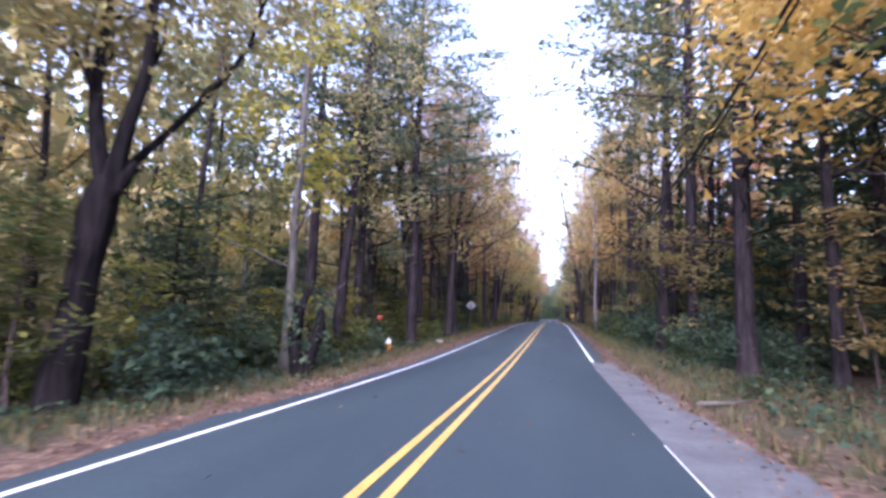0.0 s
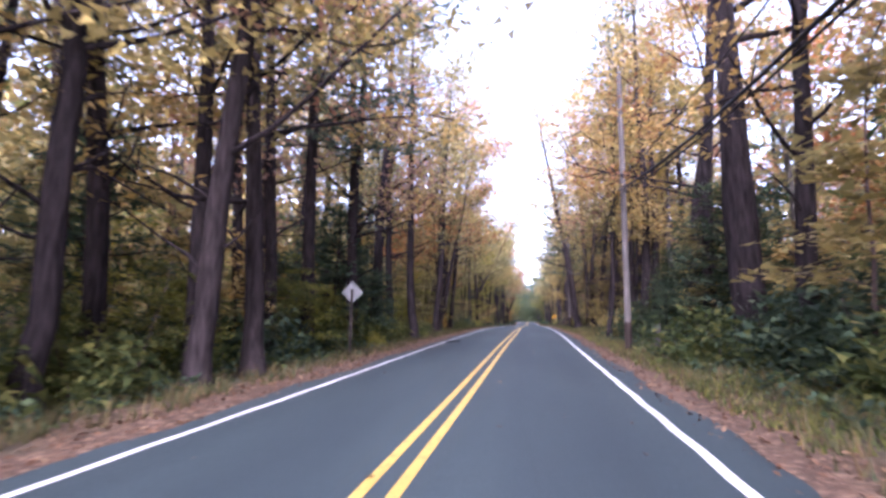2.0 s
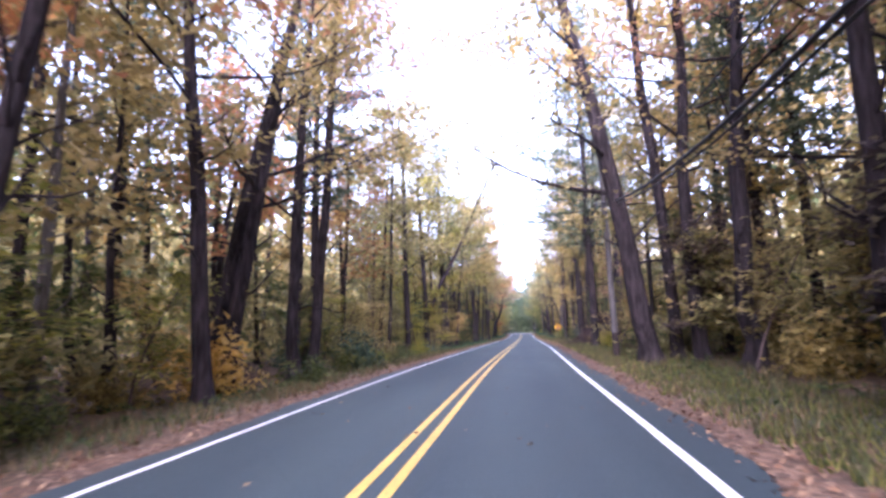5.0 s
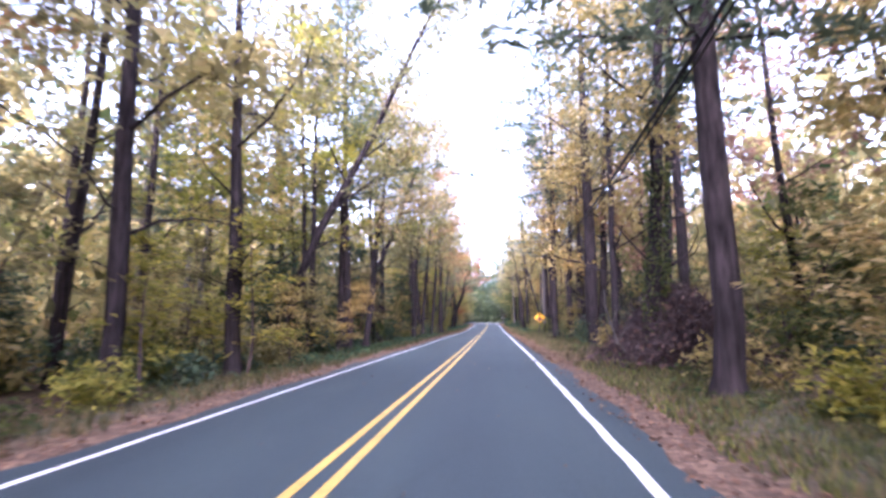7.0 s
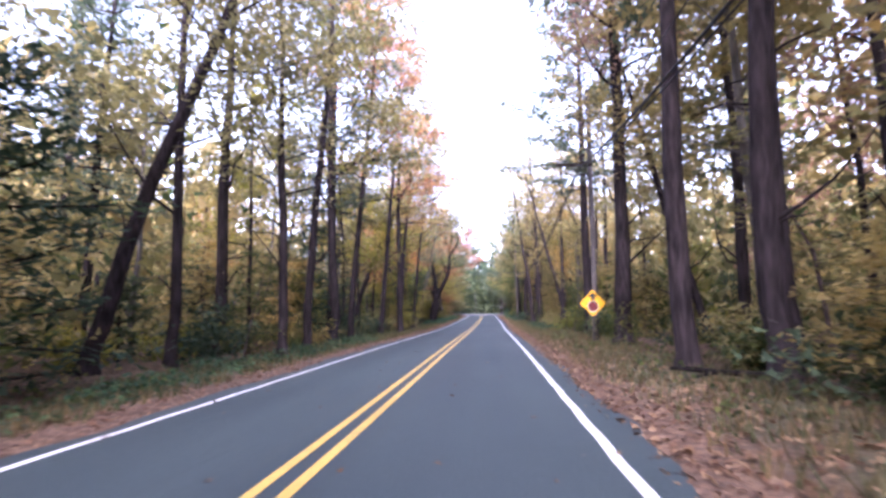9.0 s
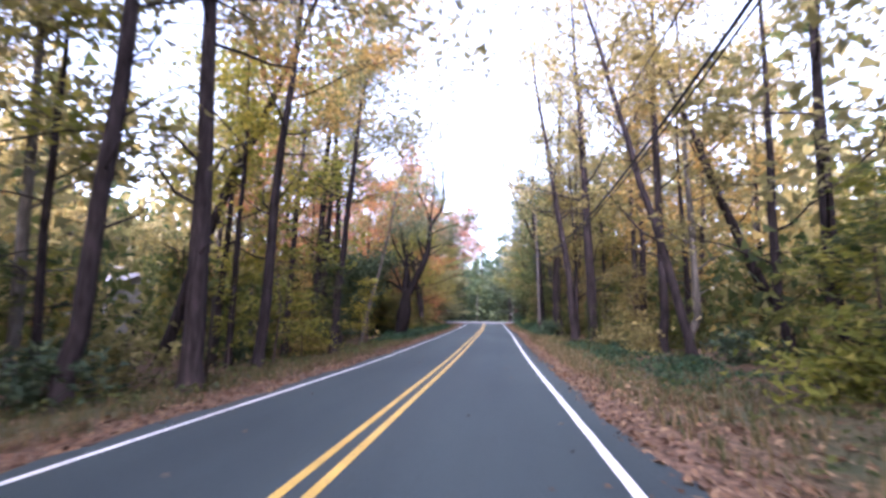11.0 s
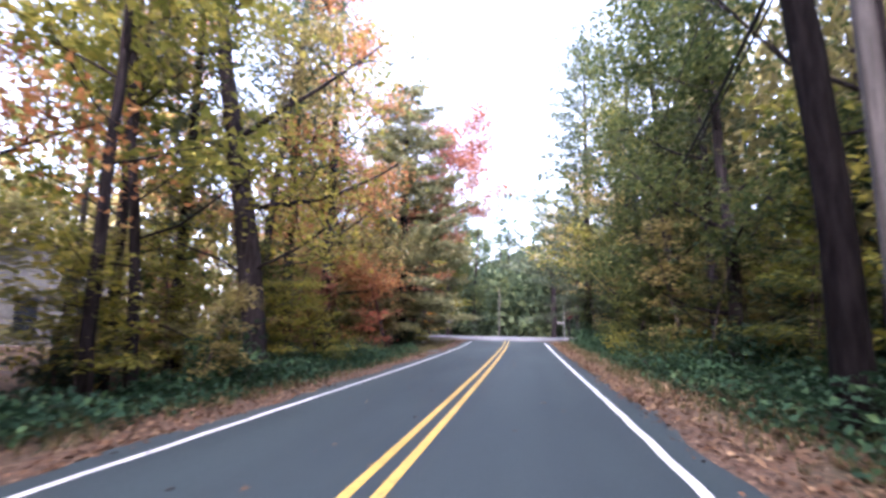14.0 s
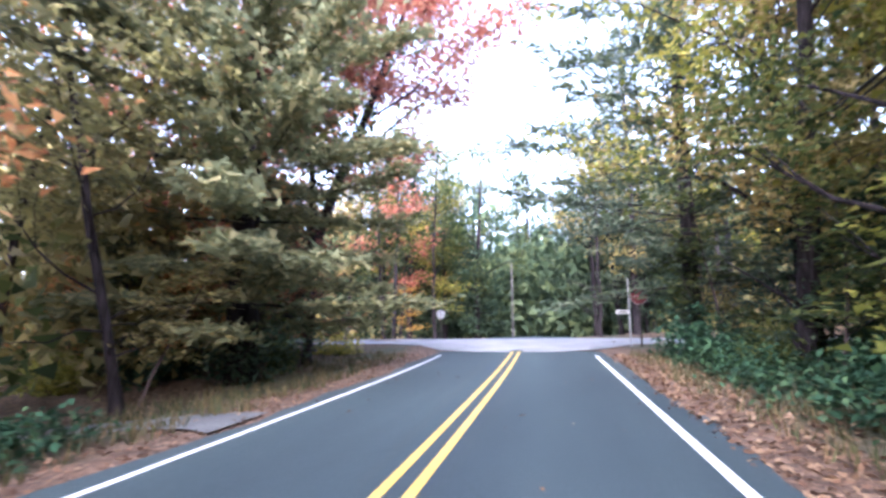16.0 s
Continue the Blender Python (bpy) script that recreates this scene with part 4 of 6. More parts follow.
pine(7.6, 26.5, 0.28, 25, 9.5, 7.4, 4200)
pine(8.4, 70.0, 0.26, 26, 12.0, 4.2, 1300)
pine(-8.2, 88.0, 0.26, 24, 8.0, 4.5)
pine(-6.6, 151.0, 0.28, 25, 8.0, 7.0, 3600)
pine(9.4, 151.5, 0.28, 25, 9.0, 6.6, 3300)
pine(7.0, 99.5, 0.28, 25, 7.0, 6.4, 3600)
pine(-6.6, 121.5, 0.28, 25, 9.0, 6.0, 3200)
hardwood(-7.6, 234.6, 0.28, 0.30, 0.004, "red", 17.5, 6.0, 6.0, None, 5200, 18, leaf=0.14)
hardwood(-10.5, 234.5, 0.24, 0.05, 0.002, "rust", 17.0, 3.0, 5.0, None, 2800, 13)
hardwood(-7.6, 212.0, 0.2, 0.04, 0.004, "olive", 14.0, 2.5, 4.4, None, 2400, 12)
hardwood(-10.6, 219.0, 0.2, 0.02, 0.002, "olive", 13.0, 2.2, 4.2, None, 2400, 12)
hardwood(10.2, 211.0, 0.24, -0.03, 0.0, "green", 17.0, 1.6, 4.6, None, 3200, 15)
hardwood(10.4, 218.0, 0.24, -0.03, 0.0, "green", 18.0, 1.6, 4.5, None, 3200, 15)
hardwood(10.2, 225.0, 0.24, -0.03, 0.0, "green", 18.0, 1.6, 4.4, None, 3200, 15)
hardwood(11.0, 233.0, 0.24, -0.04, 0.0, "gold", 16.0, 1.6, 4.4, None, 2600, 14)
hardwood(8.6, 13.6, 0.2, -0.04, 0.0, "yellow", 12.0, 4.6, 3.6, None, 1500, 12)
# tall crowns that close over the road
hardwood(-6.4, 83.0, 0.23, 0.05, 0.001, "pink", 25.0, 11.0, 5.6, None, 2000, 14)
hardwood(7.6, 82.0, 0.22, -0.05, 0.001, "gold", 25.0, 11.0, 5.2, None, 1900, 14)
for y, high, tone in ((142.0, 23.0, "olive"), (149.5, 23.0, "rust"), (158.0, 22.0, "olive"), (166.5, 20.0, "gold"), (175.0, 17.0, "olive")):
    hardwood(float(road_x(y)) - 6.6, y, 0.19, 0.05, 0.001, tone, high, 8.0, 4.8, None, 2000, 14)
pine(7.9, 131.5, 0.27, 25, 11.0, 8.0, 3000, "pine", "tall pine with long level boughs over the road")


def snag(x, y):
    """The dark vine-clad stump with two prongs."""
    rng = np.random.default_rng(44)
    ob = thing("tree_stump", put(x, y, 10), "tall black forked stump wrapped in dark vines", "stump")
    wood = Shape()
    wood.tube([(-0.1, 0, -0.3), (-0.12, 0, 0.3), (-0.3, 0, 1.1), (-0.2, 0, 1.9), (0.05, 0, 2.5)], [0.34, 0.27, 0.2, 0.15, 0.07], 9, rng, 0.12)
    wood.tube([(0.05, 0, -0.2), (0.16, 0, 0.6), (0.4, 0.05, 1.4), (0.42, 0.05, 2.05)], [0.24, 0.2, 0.17, 0.06], 9, rng, 0.12)
    part("trunk", wood.mesh("trunk", BARK_BLACK, True), ob)
    vine = Shape()
    z = rng.uniform(0.2, 2.5, 260)
    a = rng.uniform(0, 6.3, 260)
    side = np.where(rng.random(260) < 0.5, -0.22, 0.3) * np.clip(z, 0.3, 1.5)
    out = 0.16 + rng.uniform(0, 0.22, 260)
    vine.leaves(np.stack([side + out * np.cos(a), out * np.sin(a), z], 1), rng, 0.09, 0.06, 1.2)
    part("vines", vine.mesh("vines", LEAF["deep"]), ob, "dark green vines round the stump")


snag(-5.45, 16.7)

# young evergreens, boughs down to the ground
EVERGREENS = []
for k in range(3):
    rng = np.random.default_rng(620 + k)
    EVERGREENS.append(meshes(grow_pine(rng, 4.6 + 1.1 * k, 0.10, 0.3, 2.2 + 0.4 * k, 2600, 6, 0.19, 0.62, 0.5), None, "pine"))


def evergreen(x, y, size, which):
    STANDING.append((x, y, 1.6))
    plant("evergreen_tree", EVERGREENS[which % 3], put(x, y, 77 * which, size), "deep", "dense young dark evergreen at the wood's edge", "evergreen tree", "young evergreens of the woods")


thrown = random.Random(77)
for side, y0, y1, count, near, far in ((-1, 4, 62, 9, 8.5, 15), (1, 20, 62, 10, 8.4, 14), (-1, 100, 158, 6, 9, 14), (1, 100, 170, 4, 11, 16), (-1, 186, 200, 2, 9.5, 13), (1, 196, 236, 8, 8, 14), (-1, 222, 234, 3, 8, 12)):
    for k in range(count):
        y = y0 + (y1 - y0) * (k + thrown.random()) / count
        evergreen(float(road_x(y)) + side * thrown.uniform(near, far), y, thrown.uniform(0.7, 1.2) if side < 0 or y > 190 else thrown.uniform(0.5, 0.85), k)

evergreen(10.2, 113.4, 0.72, 1)
for k, (x, y, size) in enumerate(((7.6, 52.5, 0.5), (8.3, 55.5, 0.6), (8.9, 50.8, 0.6), (-6.2, 53.4, 0.75), (-7.6, 55.0, 0.8), (-7.4, 51.6, 1.0), (-8.9, 49.4, 1.0), (-9.6, 54.2, 1.1), (8.6, 47.4, 0.9), (9.2, 53.2, 1.0), (10.3, 57.0, 1.1), (10.6, 50.4, 1.0), (9.8, 38.6, 0.9), (10.4, 30.4, 1.0))):
    evergreen(x, y, size, k)


def rounded_evergreen(x, y):
    """The rounded dark evergreen behind the old oak."""
    rng = np.random.default_rng(88)
    wood, crown = Shape(), Shape()
    at = []
    for k in range(26):
        a = rng.uniform(0, 6.3)
        pts = branch(rng, (rng.normal(0, 0.3), rng.normal(0, 0.3), rng.uniform(0, 1.2)), (math.cos(a), math.sin(a), rng.uniform(0.4, 3.0)), rng.uniform(2.4, 4.6), 6, -0.3, 0.12)
        wood.tube(pts, np.linspace(0.05, 0.01, 6), 5)
        at += list(pts[2:])
    at = np.array(at)
    pos = at[rng.integers(0, len(at), 22000)] + rng.normal(0, 0.42, (22000, 3))
    pos[:, 2] = np.maximum(pos[:, 2], 0.05)
    crown.leaves(pos, rng, 0.12, 0.065, 0.7, None, True)
    STANDING.append((x, y, 4.0))
    plant("evergreen_tree", meshes((wood, crown), BARK_BLACK, "evergreen"), put(x, y, 0, 1.6), "deep", "broad rounded dark evergreen behind the old oak", "evergreen tree", "young evergreens of the woods")


rounded_evergreen(-10.0, 194.2)

# ---- woods behind the first trees ----
HARDWOODS = []
for k in range(9):
    rng = np.random.default_rng(500 + k)
    HARDWOODS.append(meshes(grow_hardwood(rng, rng.uniform(13, 20), rng.uniform(0.12, 0.22), rng.uniform(2.5, 5.5), rng.uniform(2.8, 4.2), 9, 1850, rng.normal(0, 0.05), rng.normal(0, 0.003), 2, 0.18, 6)))
PINES = []
for k in range(3):
    rng = np.random.default_rng(540 + k)
    PINES.append(meshes(grow_pine(rng, rng.uniform(18, 23), rng.uniform(0.18, 0.26), rng.uniform(6, 10), 3.6, 2600), None, "pine"))
SAPLINGS = []
for k in range(7):
    rng = np.random.default_rng(560 + k)
    SAPLINGS.append(meshes(grow_sapling(rng, rng.uniform(2.6, 6.0), rng.uniform(1.1, 1.9), 1000, 0.118), TWIG, "sapling"))
SHRUBS = []
for k in range(7):
    rng = np.random.default_rng(580 + k)
    SHRUBS.append(meshes(grow_shrub(rng, rng.uniform(1.0, 2.0), rng.uniform(0.8, 1.3), 720, 0.105), TWIG, "shrub"))


def clear(x, y, gap):
    return all((x - a) ** 2 + (y - b) ** 2 > max(gap, c) ** 2 for a, b, c in STANDING)


def glade(x, y):
    """The thin strips of wood in front of the two houses."""
    x, y = np.asarray(x, float), np.asarray(y, float)
    free = np.zeros(x.shape, bool)
    for ax, ay, bx, by, wide in ((-5.0, 163.5, -28.0, 187.5, 1.1), (-5.0, 199.5, -27.0, 219.5, 1.1)):
        dx, dy = bx - ax, by - ay
        t = np.clip(((x - ax) * dx + (y - ay) * dy) / (dx * dx + dy * dy), 0, 1)
        free |= np.hypot(x - ax - t * dx, y - ay - t * dy) < wide
    return free


def in_open(x, y):
    """The crossroad, the drive and the house plot stay free."""
    u = x - road_x(y)
    if glade(x, y):
        return True
    if any((x - a) ** 2 + (y - b) ** 2 < r * r for a, b, r in ((-5.45, 16.7, 1.7), (-5.6, 15.4, 1.5), (-5.4, 25.1, 1.2), (-5.3, 24.0, 1.3), (-4.9, 46.4, 1.3), (-4.9, 44.6, 1.4), (-4.6, 193.8, 2.2), (-4.2, 206.6, 1.6), (-6.7, 76.8, 1.7), (-6.0, 74.6, 1.5), (-5.6, 72.6, 1.3))):
        return True
    if (5 < u < 9 and 158 < y < 171) or (5 < u < 8.2 and 131 < y < 141.5):
        return True
    if -34 < x < -14 and 203 < y < 226:
        return True
    if (u > 5.5 and u < 9.2 and 103 < y < 112) or (-12.0 < u < -4 and 183 < y < 197):
        return True
    return 237 < y < 255 or (u < 0 and abs(y - 222.6) < 2.5 and u > -26) or (-34 < x < -20 and 180 < y < 194) or (abs(u) < 5 and y > 250 and y < 275)


def woods(count, lo, hi, y0, y1, seed, gap):
    pick = random.Random(seed)
    made = tries = 0
    while made < count and tries < count * 40:
        tries += 1
        side = pick.choice((-1, 1))
        y = pick.uniform(y0, y1)
        u = lo + (hi - lo) * pick.random() ** 1.3
        x = float(road_x(y)) + side * u
        if in_open(x, y) or not clear(x, y, gap):
            continue
        STANDING.append((x, y, gap))
        made += 1
        evergreen = pick.random() < 0.13 and not 150 < y < 200
        tone = "pine" if evergreen else tone_at(x, y, pick)
        pair = pick.choice(PINES if evergreen else HARDWOODS)
        label = "tall pine standing in the woods" if evergreen else f"slim woodland tree with {TONE_WORDS[tone]} autumn leaves"
        plant("pine_tree" if evergreen else "tree", pair, put(x, y, pick.uniform(0, 360), pick.uniform(0.8, 1.2)), tone, label, "pine tree" if evergreen else "tree", "trees of the woods",
              bark=BARK_PALE if pick.random() < 0.2 else None)


for k in range(26):
    pick = random.Random(900 + k)
    x, y = -30 + 2.4 * k + pick.uniform(-1, 1), pick.uniform(268, 290)
    evergreen = pick.random() < 0.4
    STANDING.append((x, y, 1.5))
    plant("pine_tree" if evergreen else "tree", pick.choice(PINES if evergreen else HARDWOODS), put(x, y, pick.uniform(0, 360), pick.uniform(1.05, 1.3)), "deep" if evergreen else pick.choice(("green", "deep", "deep")),
          "dark evergreen in the woods beyond the crossroad" if evergreen else "leafy dull green tree in the woods beyond the crossroad", "pine tree" if evergreen else "tree", "trees of the woods")
for k in range(17):
    pick = random.Random(950 + k)
    x, y = -27 + 3.4 * k + pick.uniform(-0.8, 0.8), pick.uniform(257.5, 262.5)
    if abs(x - float(road_x(y))) < 4.2:
        continue
    evergreen = pick.random() < 0.35
    STANDING.append((x, y, 1.5))
    plant("pine_tree" if evergreen else "tree", pick.choice(EVERGREENS if evergreen else HARDWOODS), put(x, y, pick.uniform(0, 360), pick.uniform(1.2, 1.6) if evergreen else pick.uniform(0.9, 1.2)), "deep" if evergreen else pick.choice(("green", "deep", "olive")),
          "dark evergreen at the far side of the crossroad" if evergreen else "leafy tree at the far side of the crossroad", "pine tree" if evergreen else "tree", "trees of the woods")
# the trees below y 2 are unseen, added behind the camera's start for shade
woods(180, 7.3, 15, -14, 285, 21, 1.9)
woods(100, 12, 27, -10, 300, 22, 2.3)


def far_woods():
    """The deep woods, uncounted: trunks and foliage far behind the first rows."""
    stock = []
    for k in range(5):
        rng = np.random.default_rng(640 + k)
        w, c = grow_hardwood(rng, rng.uniform(14, 20), rng.uniform(0.14, 0.24), rng.uniform(3, 6), 3.6, 4, 900, 0, 0, 0, 0.30, 4)
        stock.append((np.concatenate(w.v), np.concatenate(w.f4), np.concatenate(c.v), np.concatenate(c.f3)))
    rng = np.random.default_rng(9)
    pots = {"wood": Shape(), "gold": Shape(), "olive": Shape(), "green": Shape(), "deep": Shape()}
    n = 0
    while n < 165:
        y = rng.uniform(10, 380)
        side = rng.choice((-1, 1))
        u = side * rng.uniform(24, 58)
        if y > 300:
            u = rng.uniform(-60, 60)
        x = float(road_x(y)) + u
        if in_open(x, y):
            continue
        n += 1
        wv, wf, cv, cf = stock[rng.integers(0, 5)]
        a, s = rng.uniform(0, 6.3), rng.uniform(0.85, 1.25)
        turn = np.array([[math.cos(a), -math.sin(a), 0], [math.sin(a), math.cos(a), 0], [0, 0, 1]]) * s
        base = np.array([x, y, float(land(x, y))])
        pots["wood"].add(wv @ turn.T + base, wf)
        tone = "deep" if y > 262 else "gold" if rng.random() < 0.5 else "olive"
        pots[tone].add(cv @ turn.T + base, (), cf)
    # the thicket and canopy that fill the depth of the woods
    for tone, share in (("gold", 0.34), ("olive", 0.40), ("green", 0.26), ("deep", 0.5)):
        for lo, hi, top, count, size in ((8.5, 17, 2.4, 15000, 0.17), (13, 40, 7.0, 42000, 0.34), (15, 52, 23.0, 96000, 0.54), (44, 72, 30.0, 36000, 1.5)):
            m = int(count * share)
            # foliage below y 2 is unseen too, added to shade the start
            y = rng.uniform(-12, 330, m)
            u = (lo + (hi - lo) * rng.random(m)) * rng.choice((-1, 1), m)
            beyond = y > 266
            y[beyond] = rng.uniform(268 if size < 0.6 else 305, 335, beyond.sum())
            u[beyond] = rng.uniform(-40, 40, beyond.sum())
            clump = np.sin(0.9 * y + u) + np.sin(0.37 * y - 0.8 * u) + np.sin(1.7 * u + 0.6 * y)
            ok = (clump > -1.2) & ((y < 262) ^ (tone == "deep")) & ~((y > 236) & (y < 254)) & ~((u < 0) & (abs(y - 222.6) < 2.5))
            x = road_x(y) + u
            ok &= ~(((x > -34) & (x < -12) & (y > 202) & (y < 226)) | ((x > -34) & (x < -19) & (y > 180) & (y < 194)))
            ok &= ~glade(x, y)
            x, y = x[ok], y[ok]
            z = land(x, y) + top * rng.random(len(x)) ** 0.9 * (0.6 + 0.13 * clump[ok])
            pots[tone].leaves(np.stack([x, y, z], 1), rng, size, size * 0.62, 1.6, None, True)
    for tone, pot in pots.items():
        me = pot.mesh("far_woods", BARK if tone == "wood" else LEAF[tone], tone == "wood")
        words = "grey-brown trunks of the deep woods" if tone == "wood" else f"{TONE_WORDS[tone]} foliage of the deep woods"
        tagged(new("far_wood_trunks" if tone == "wood" else "far_wood_foliage", me), words, "woods", "", "stuff")


far_woods()


def undergrowth(kind, stock, count, lo, hi, y0, y1, seed, tones, gap, size, side=0, label=""):
    pick = random.Random(seed)
    made = tries = 0
    spots = []
    while made < count and tries < count * 30:
        tries += 1
        s = side or pick.choice((-1, 1))
        y = pick.uniform(y0, y1)
        x = float(road_x(y)) + s * (lo + (hi - lo) * pick.random())
        if in_open(x, y) or any((x - a) ** 2 + (y - b) ** 2 < gap * gap for a, b in spots):
            continue
        spots.append((x, y))
        made += 1
        tone = pick.choice(tones)
        words = label or (f"thin understorey sapling with layered {TONE_WORDS[tone]} leaves" if kind == "sapling" else f"leafy {TONE_WORDS[tone]} shrub at the edge of the woods")
        plant(kind, pick.choice(stock), put(x, y, pick.uniform(0, 360), pick.uniform(*size)), tone, words, kind, kind + "s of the understorey", "stem", "foliage")


undergrowth("sapling", SAPLINGS, 46, 6.5, 16, 3, 90, 31, ("olive", "lime", "gold", "green"), 1.6, (0.8, 1.3))
undergrowth("sapling", SAPLINGS, 40, 6.5, 16, 60, 110, 32, ("olive", "lime", "green", "olive", "gold"), 1.6, (0.8, 1.3))
undergrowth("sapling", SAPLINGS, 80, 6.2, 16, 105, 200, 33, ("olive", "lime", "gold", "green", "olive"), 1.6, (0.8, 1.3))
undergrowth("sapling", SAPLINGS, 35, 6.2, 14, 196, 242, 34, ("lime", "olive", "green"), 1.5, (0.8, 1.4), 1)
undergrowth("sapling", SAPLINGS, 30, 6.5, 14, 198, 242, 35, ("rust", "lime", "olive", "green", "red"), 1.5, (0.8, 1.3), -1)
undergrowth("shrub", SHRUBS, 44, 6.4, 12, 4, 56, 41, ("deep", "deep", "green"), 1.2, (0.8, 1.35))
undergrowth("sapling", SAPLINGS, 22, 6.2, 9.5, 9, 52, 36, ("green", "lime", "green", "lime"), 1.5, (0.45, 0.75), -1)
undergrowth("shrub", SHRUBS, 26, 6.2, 9.5, 9, 52, 52, ("green", "deep", "deep", "green"), 1.3, (1.0, 1.5), -1)
undergrowth("sapling", SAPLINGS, 16, 6.0, 12.0, 196, 214, 37, ("lime", "lime", "olive", "yellow"), 1.4, (0.6, 1.0), -1)
undergrowth("sapling", SAPLINGS, 9, 6.0, 8.4, 37, 50, 39, ("lime", "lime", "green"), 1.2, (0.45, 0.7), -1)
undergrowth("sapling", SAPLINGS, 14, 6.6, 10.0, 66, 86, 38, ("umber", "umber", "olive"), 1.3, (0.8, 1.2), 1)
undergrowth("shrub", SHRUBS, 16, 6.4, 9.5, 24, 44, 53, ("deep", "deep", "green"), 1.3, (1.2, 1.7), 1)
undergrowth("shrub", SHRUBS, 22, 6.8, 9.0, 20, 62, 47, ("deep", "deep", "deep", "green"), 1.1, (0.7, 1.2), 1)
undergrowth("shrub", SHRUBS, 14, 6.6, 8.8, 60, 104, 50, ("olive", "lime", "olive"), 1.3, (0.6, 1.1), 1)
undergrowth("shrub", SHRUBS, 22, 5.4, 7.4, 44, 100, 48, ("green", "lime", "green"), 1.3, (0.5, 0.9), -1)
undergrowth("shrub", SHRUBS, 45, 6.2, 12, 50, 110, 42, ("deep", "green", "olive", "olive"), 1.2, (0.7, 1.4))
undergrowth("shrub", SHRUBS, 18, 7.6, 10.0, 114, 182, 49, ("green", "olive", "olive"), 1.3, (0.7, 1.2), 1)
undergrowth("shrub", SHRUBS, 70, 7.2, 12, 100, 196, 43, ("deep", "lime", "olive", "green"), 1.2, (0.7, 1.4))
undergrowth("shrub", SHRUBS, 60, 5.8, 12, 190, 242, 44, ("deep", "green", "vine", "lime"), 1.2, (0.7, 1.3))
undergrowth("shrub", SHRUBS, 12, 5.6, 9, 208, 221, 46, ("deep", "green", "olive"), 1.0, (0.5, 0.9), -1)
undergrowth("shrub", SHRUBS, 30, 6.0, 30, 256, 300, 45, ("deep", "deep", "green"), 1.5, (1.2, 2.2))


# ---- low growth and litter, uncounted ----
def scatter(name, lo, hi, y0, y1, count, seed, make, label, category, sides=(-1, 1), tone="straw", power=1.0):
    rng = np.random.default_rng(seed)
    y = rng.uniform(y0, y1, count)
    u = lo + (hi - lo) * rng.random(count) ** power
    x = road_x(y) + rng.choice(sides, count) * u
    ok = ~((y > 236) & (y < 254)) & ~(glade(x, y) & (name == "leafy_thicket")) & ~((x < -11) & (x > -34) & (y > 201) & (y < 226))
    x, y = x[ok], y[ok]
    s = Shape()
    make(s, x, y, land(x, y), rng)
    tagged(new(name, s.mesh(name, LEAF[tone])), label, category, "", "stuff")


def lay_leaves(size, lift=0.02):
    def make(s, x, y, z, rng):
        s.leaves(np.stack([x, y, z + lift + rng.uniform(0, 0.03, len(x))], 1), rng, size, size * 0.6, 0.35)
    return make


def blades(height, spread=0.09):
    def make(s, x, y, z, rng):
        n = len(x)
        for _ in range(5):
            a = rng.uniform(0, 6.3, n)
            off = np.stack([rng.normal(0, spread, n), rng.normal(0, spread, n), np.zeros(n)], 1)
            hgt = height * rng.uniform(0.5, 1.3, n)
            base = np.stack([x, y, z - 0.02], 1) + off
            side = np.stack([np.cos(a), np.sin(a), np.zeros(n)], 1) * 0.019
            bow = np.stack([rng.normal(0, 0.35, n) * hgt, rng.normal(0, 0.35, n) * hgt, hgt], 1)
            s.add(np.stack([base - side, base + side, base + bow], 1), (), np.arange(n * 3).reshape(n, 3))
    return make


def mounds(size, height):
    def make(s, x, y, z, rng):
        swell = np.sin(1.7 * y + 0.9 * x) + np.sin(0.83 * y - 1.9 * x + 1.0)
        keep = rng.random(len(x)) < 0.62 + 0.28 * swell
        x, y, z, top = x[keep], y[keep], z[keep], height * (0.55 + 0.3 * np.clip(swell[keep], -1.2, 2))
        for _ in range(7):
            at = np.stack([x + rng.normal(0, 0.22, len(x)), y + rng.normal(0, 0.22, len(x)), z + 0.05 + top * rng.random(len(x))], 1)
            s.leaves(at, rng, size, size * 0.7, 0.6)
    return make


scatter("dark_thicket", 0.0, 40, 264, 330, 46000, 50, lambda s, x, y, z, rng: s.leaves(np.stack([x, y, z + (8.5 + (y - 264) * 0.09 + 0.16 * abs(x) + 1.3 * np.sin(0.7 * x + 0.4 * y)) * rng.random(len(x))], 1), rng, 0.62, 0.4, 1.5, None, True), "dark leafy thicket closing the view beyond the crossroad", "thicket", tone="deep")
scatter("dark_thicket", 0.0, 46, 328, 352, 16000, 68, lambda s, x, y, z, rng: s.leaves(np.stack([x, y, z + 17 * rng.random(len(x))], 1), rng, 0.62, 0.4, 1.5, None, True), "dark woods far beyond the crossroad", "thicket", tone="deep")
scatter("leafy_thicket", 9.5, 18, 226.5, 236.5, 6400, 71, lambda s, x, y, z, rng: s.leaves(np.stack([x, y, z + 7.5 * rng.random(len(x))], 1), rng, 0.28, 0.18, 1.5, None, True), "dense olive thicket at the corner of the crossroad", "thicket", (-1,), tone="olive")
scatter("leafy_thicket", 9.5, 16, 198, 236, 14000, 72, lambda s, x, y, z, rng: s.leaves(np.stack([x, y, z + 1 + 14 * rng.random(len(x))], 1), rng, 0.28, 0.18, 1.5, None, True), "dense olive wall of leaves behind the first trees", "thicket", (1,), tone="olive")
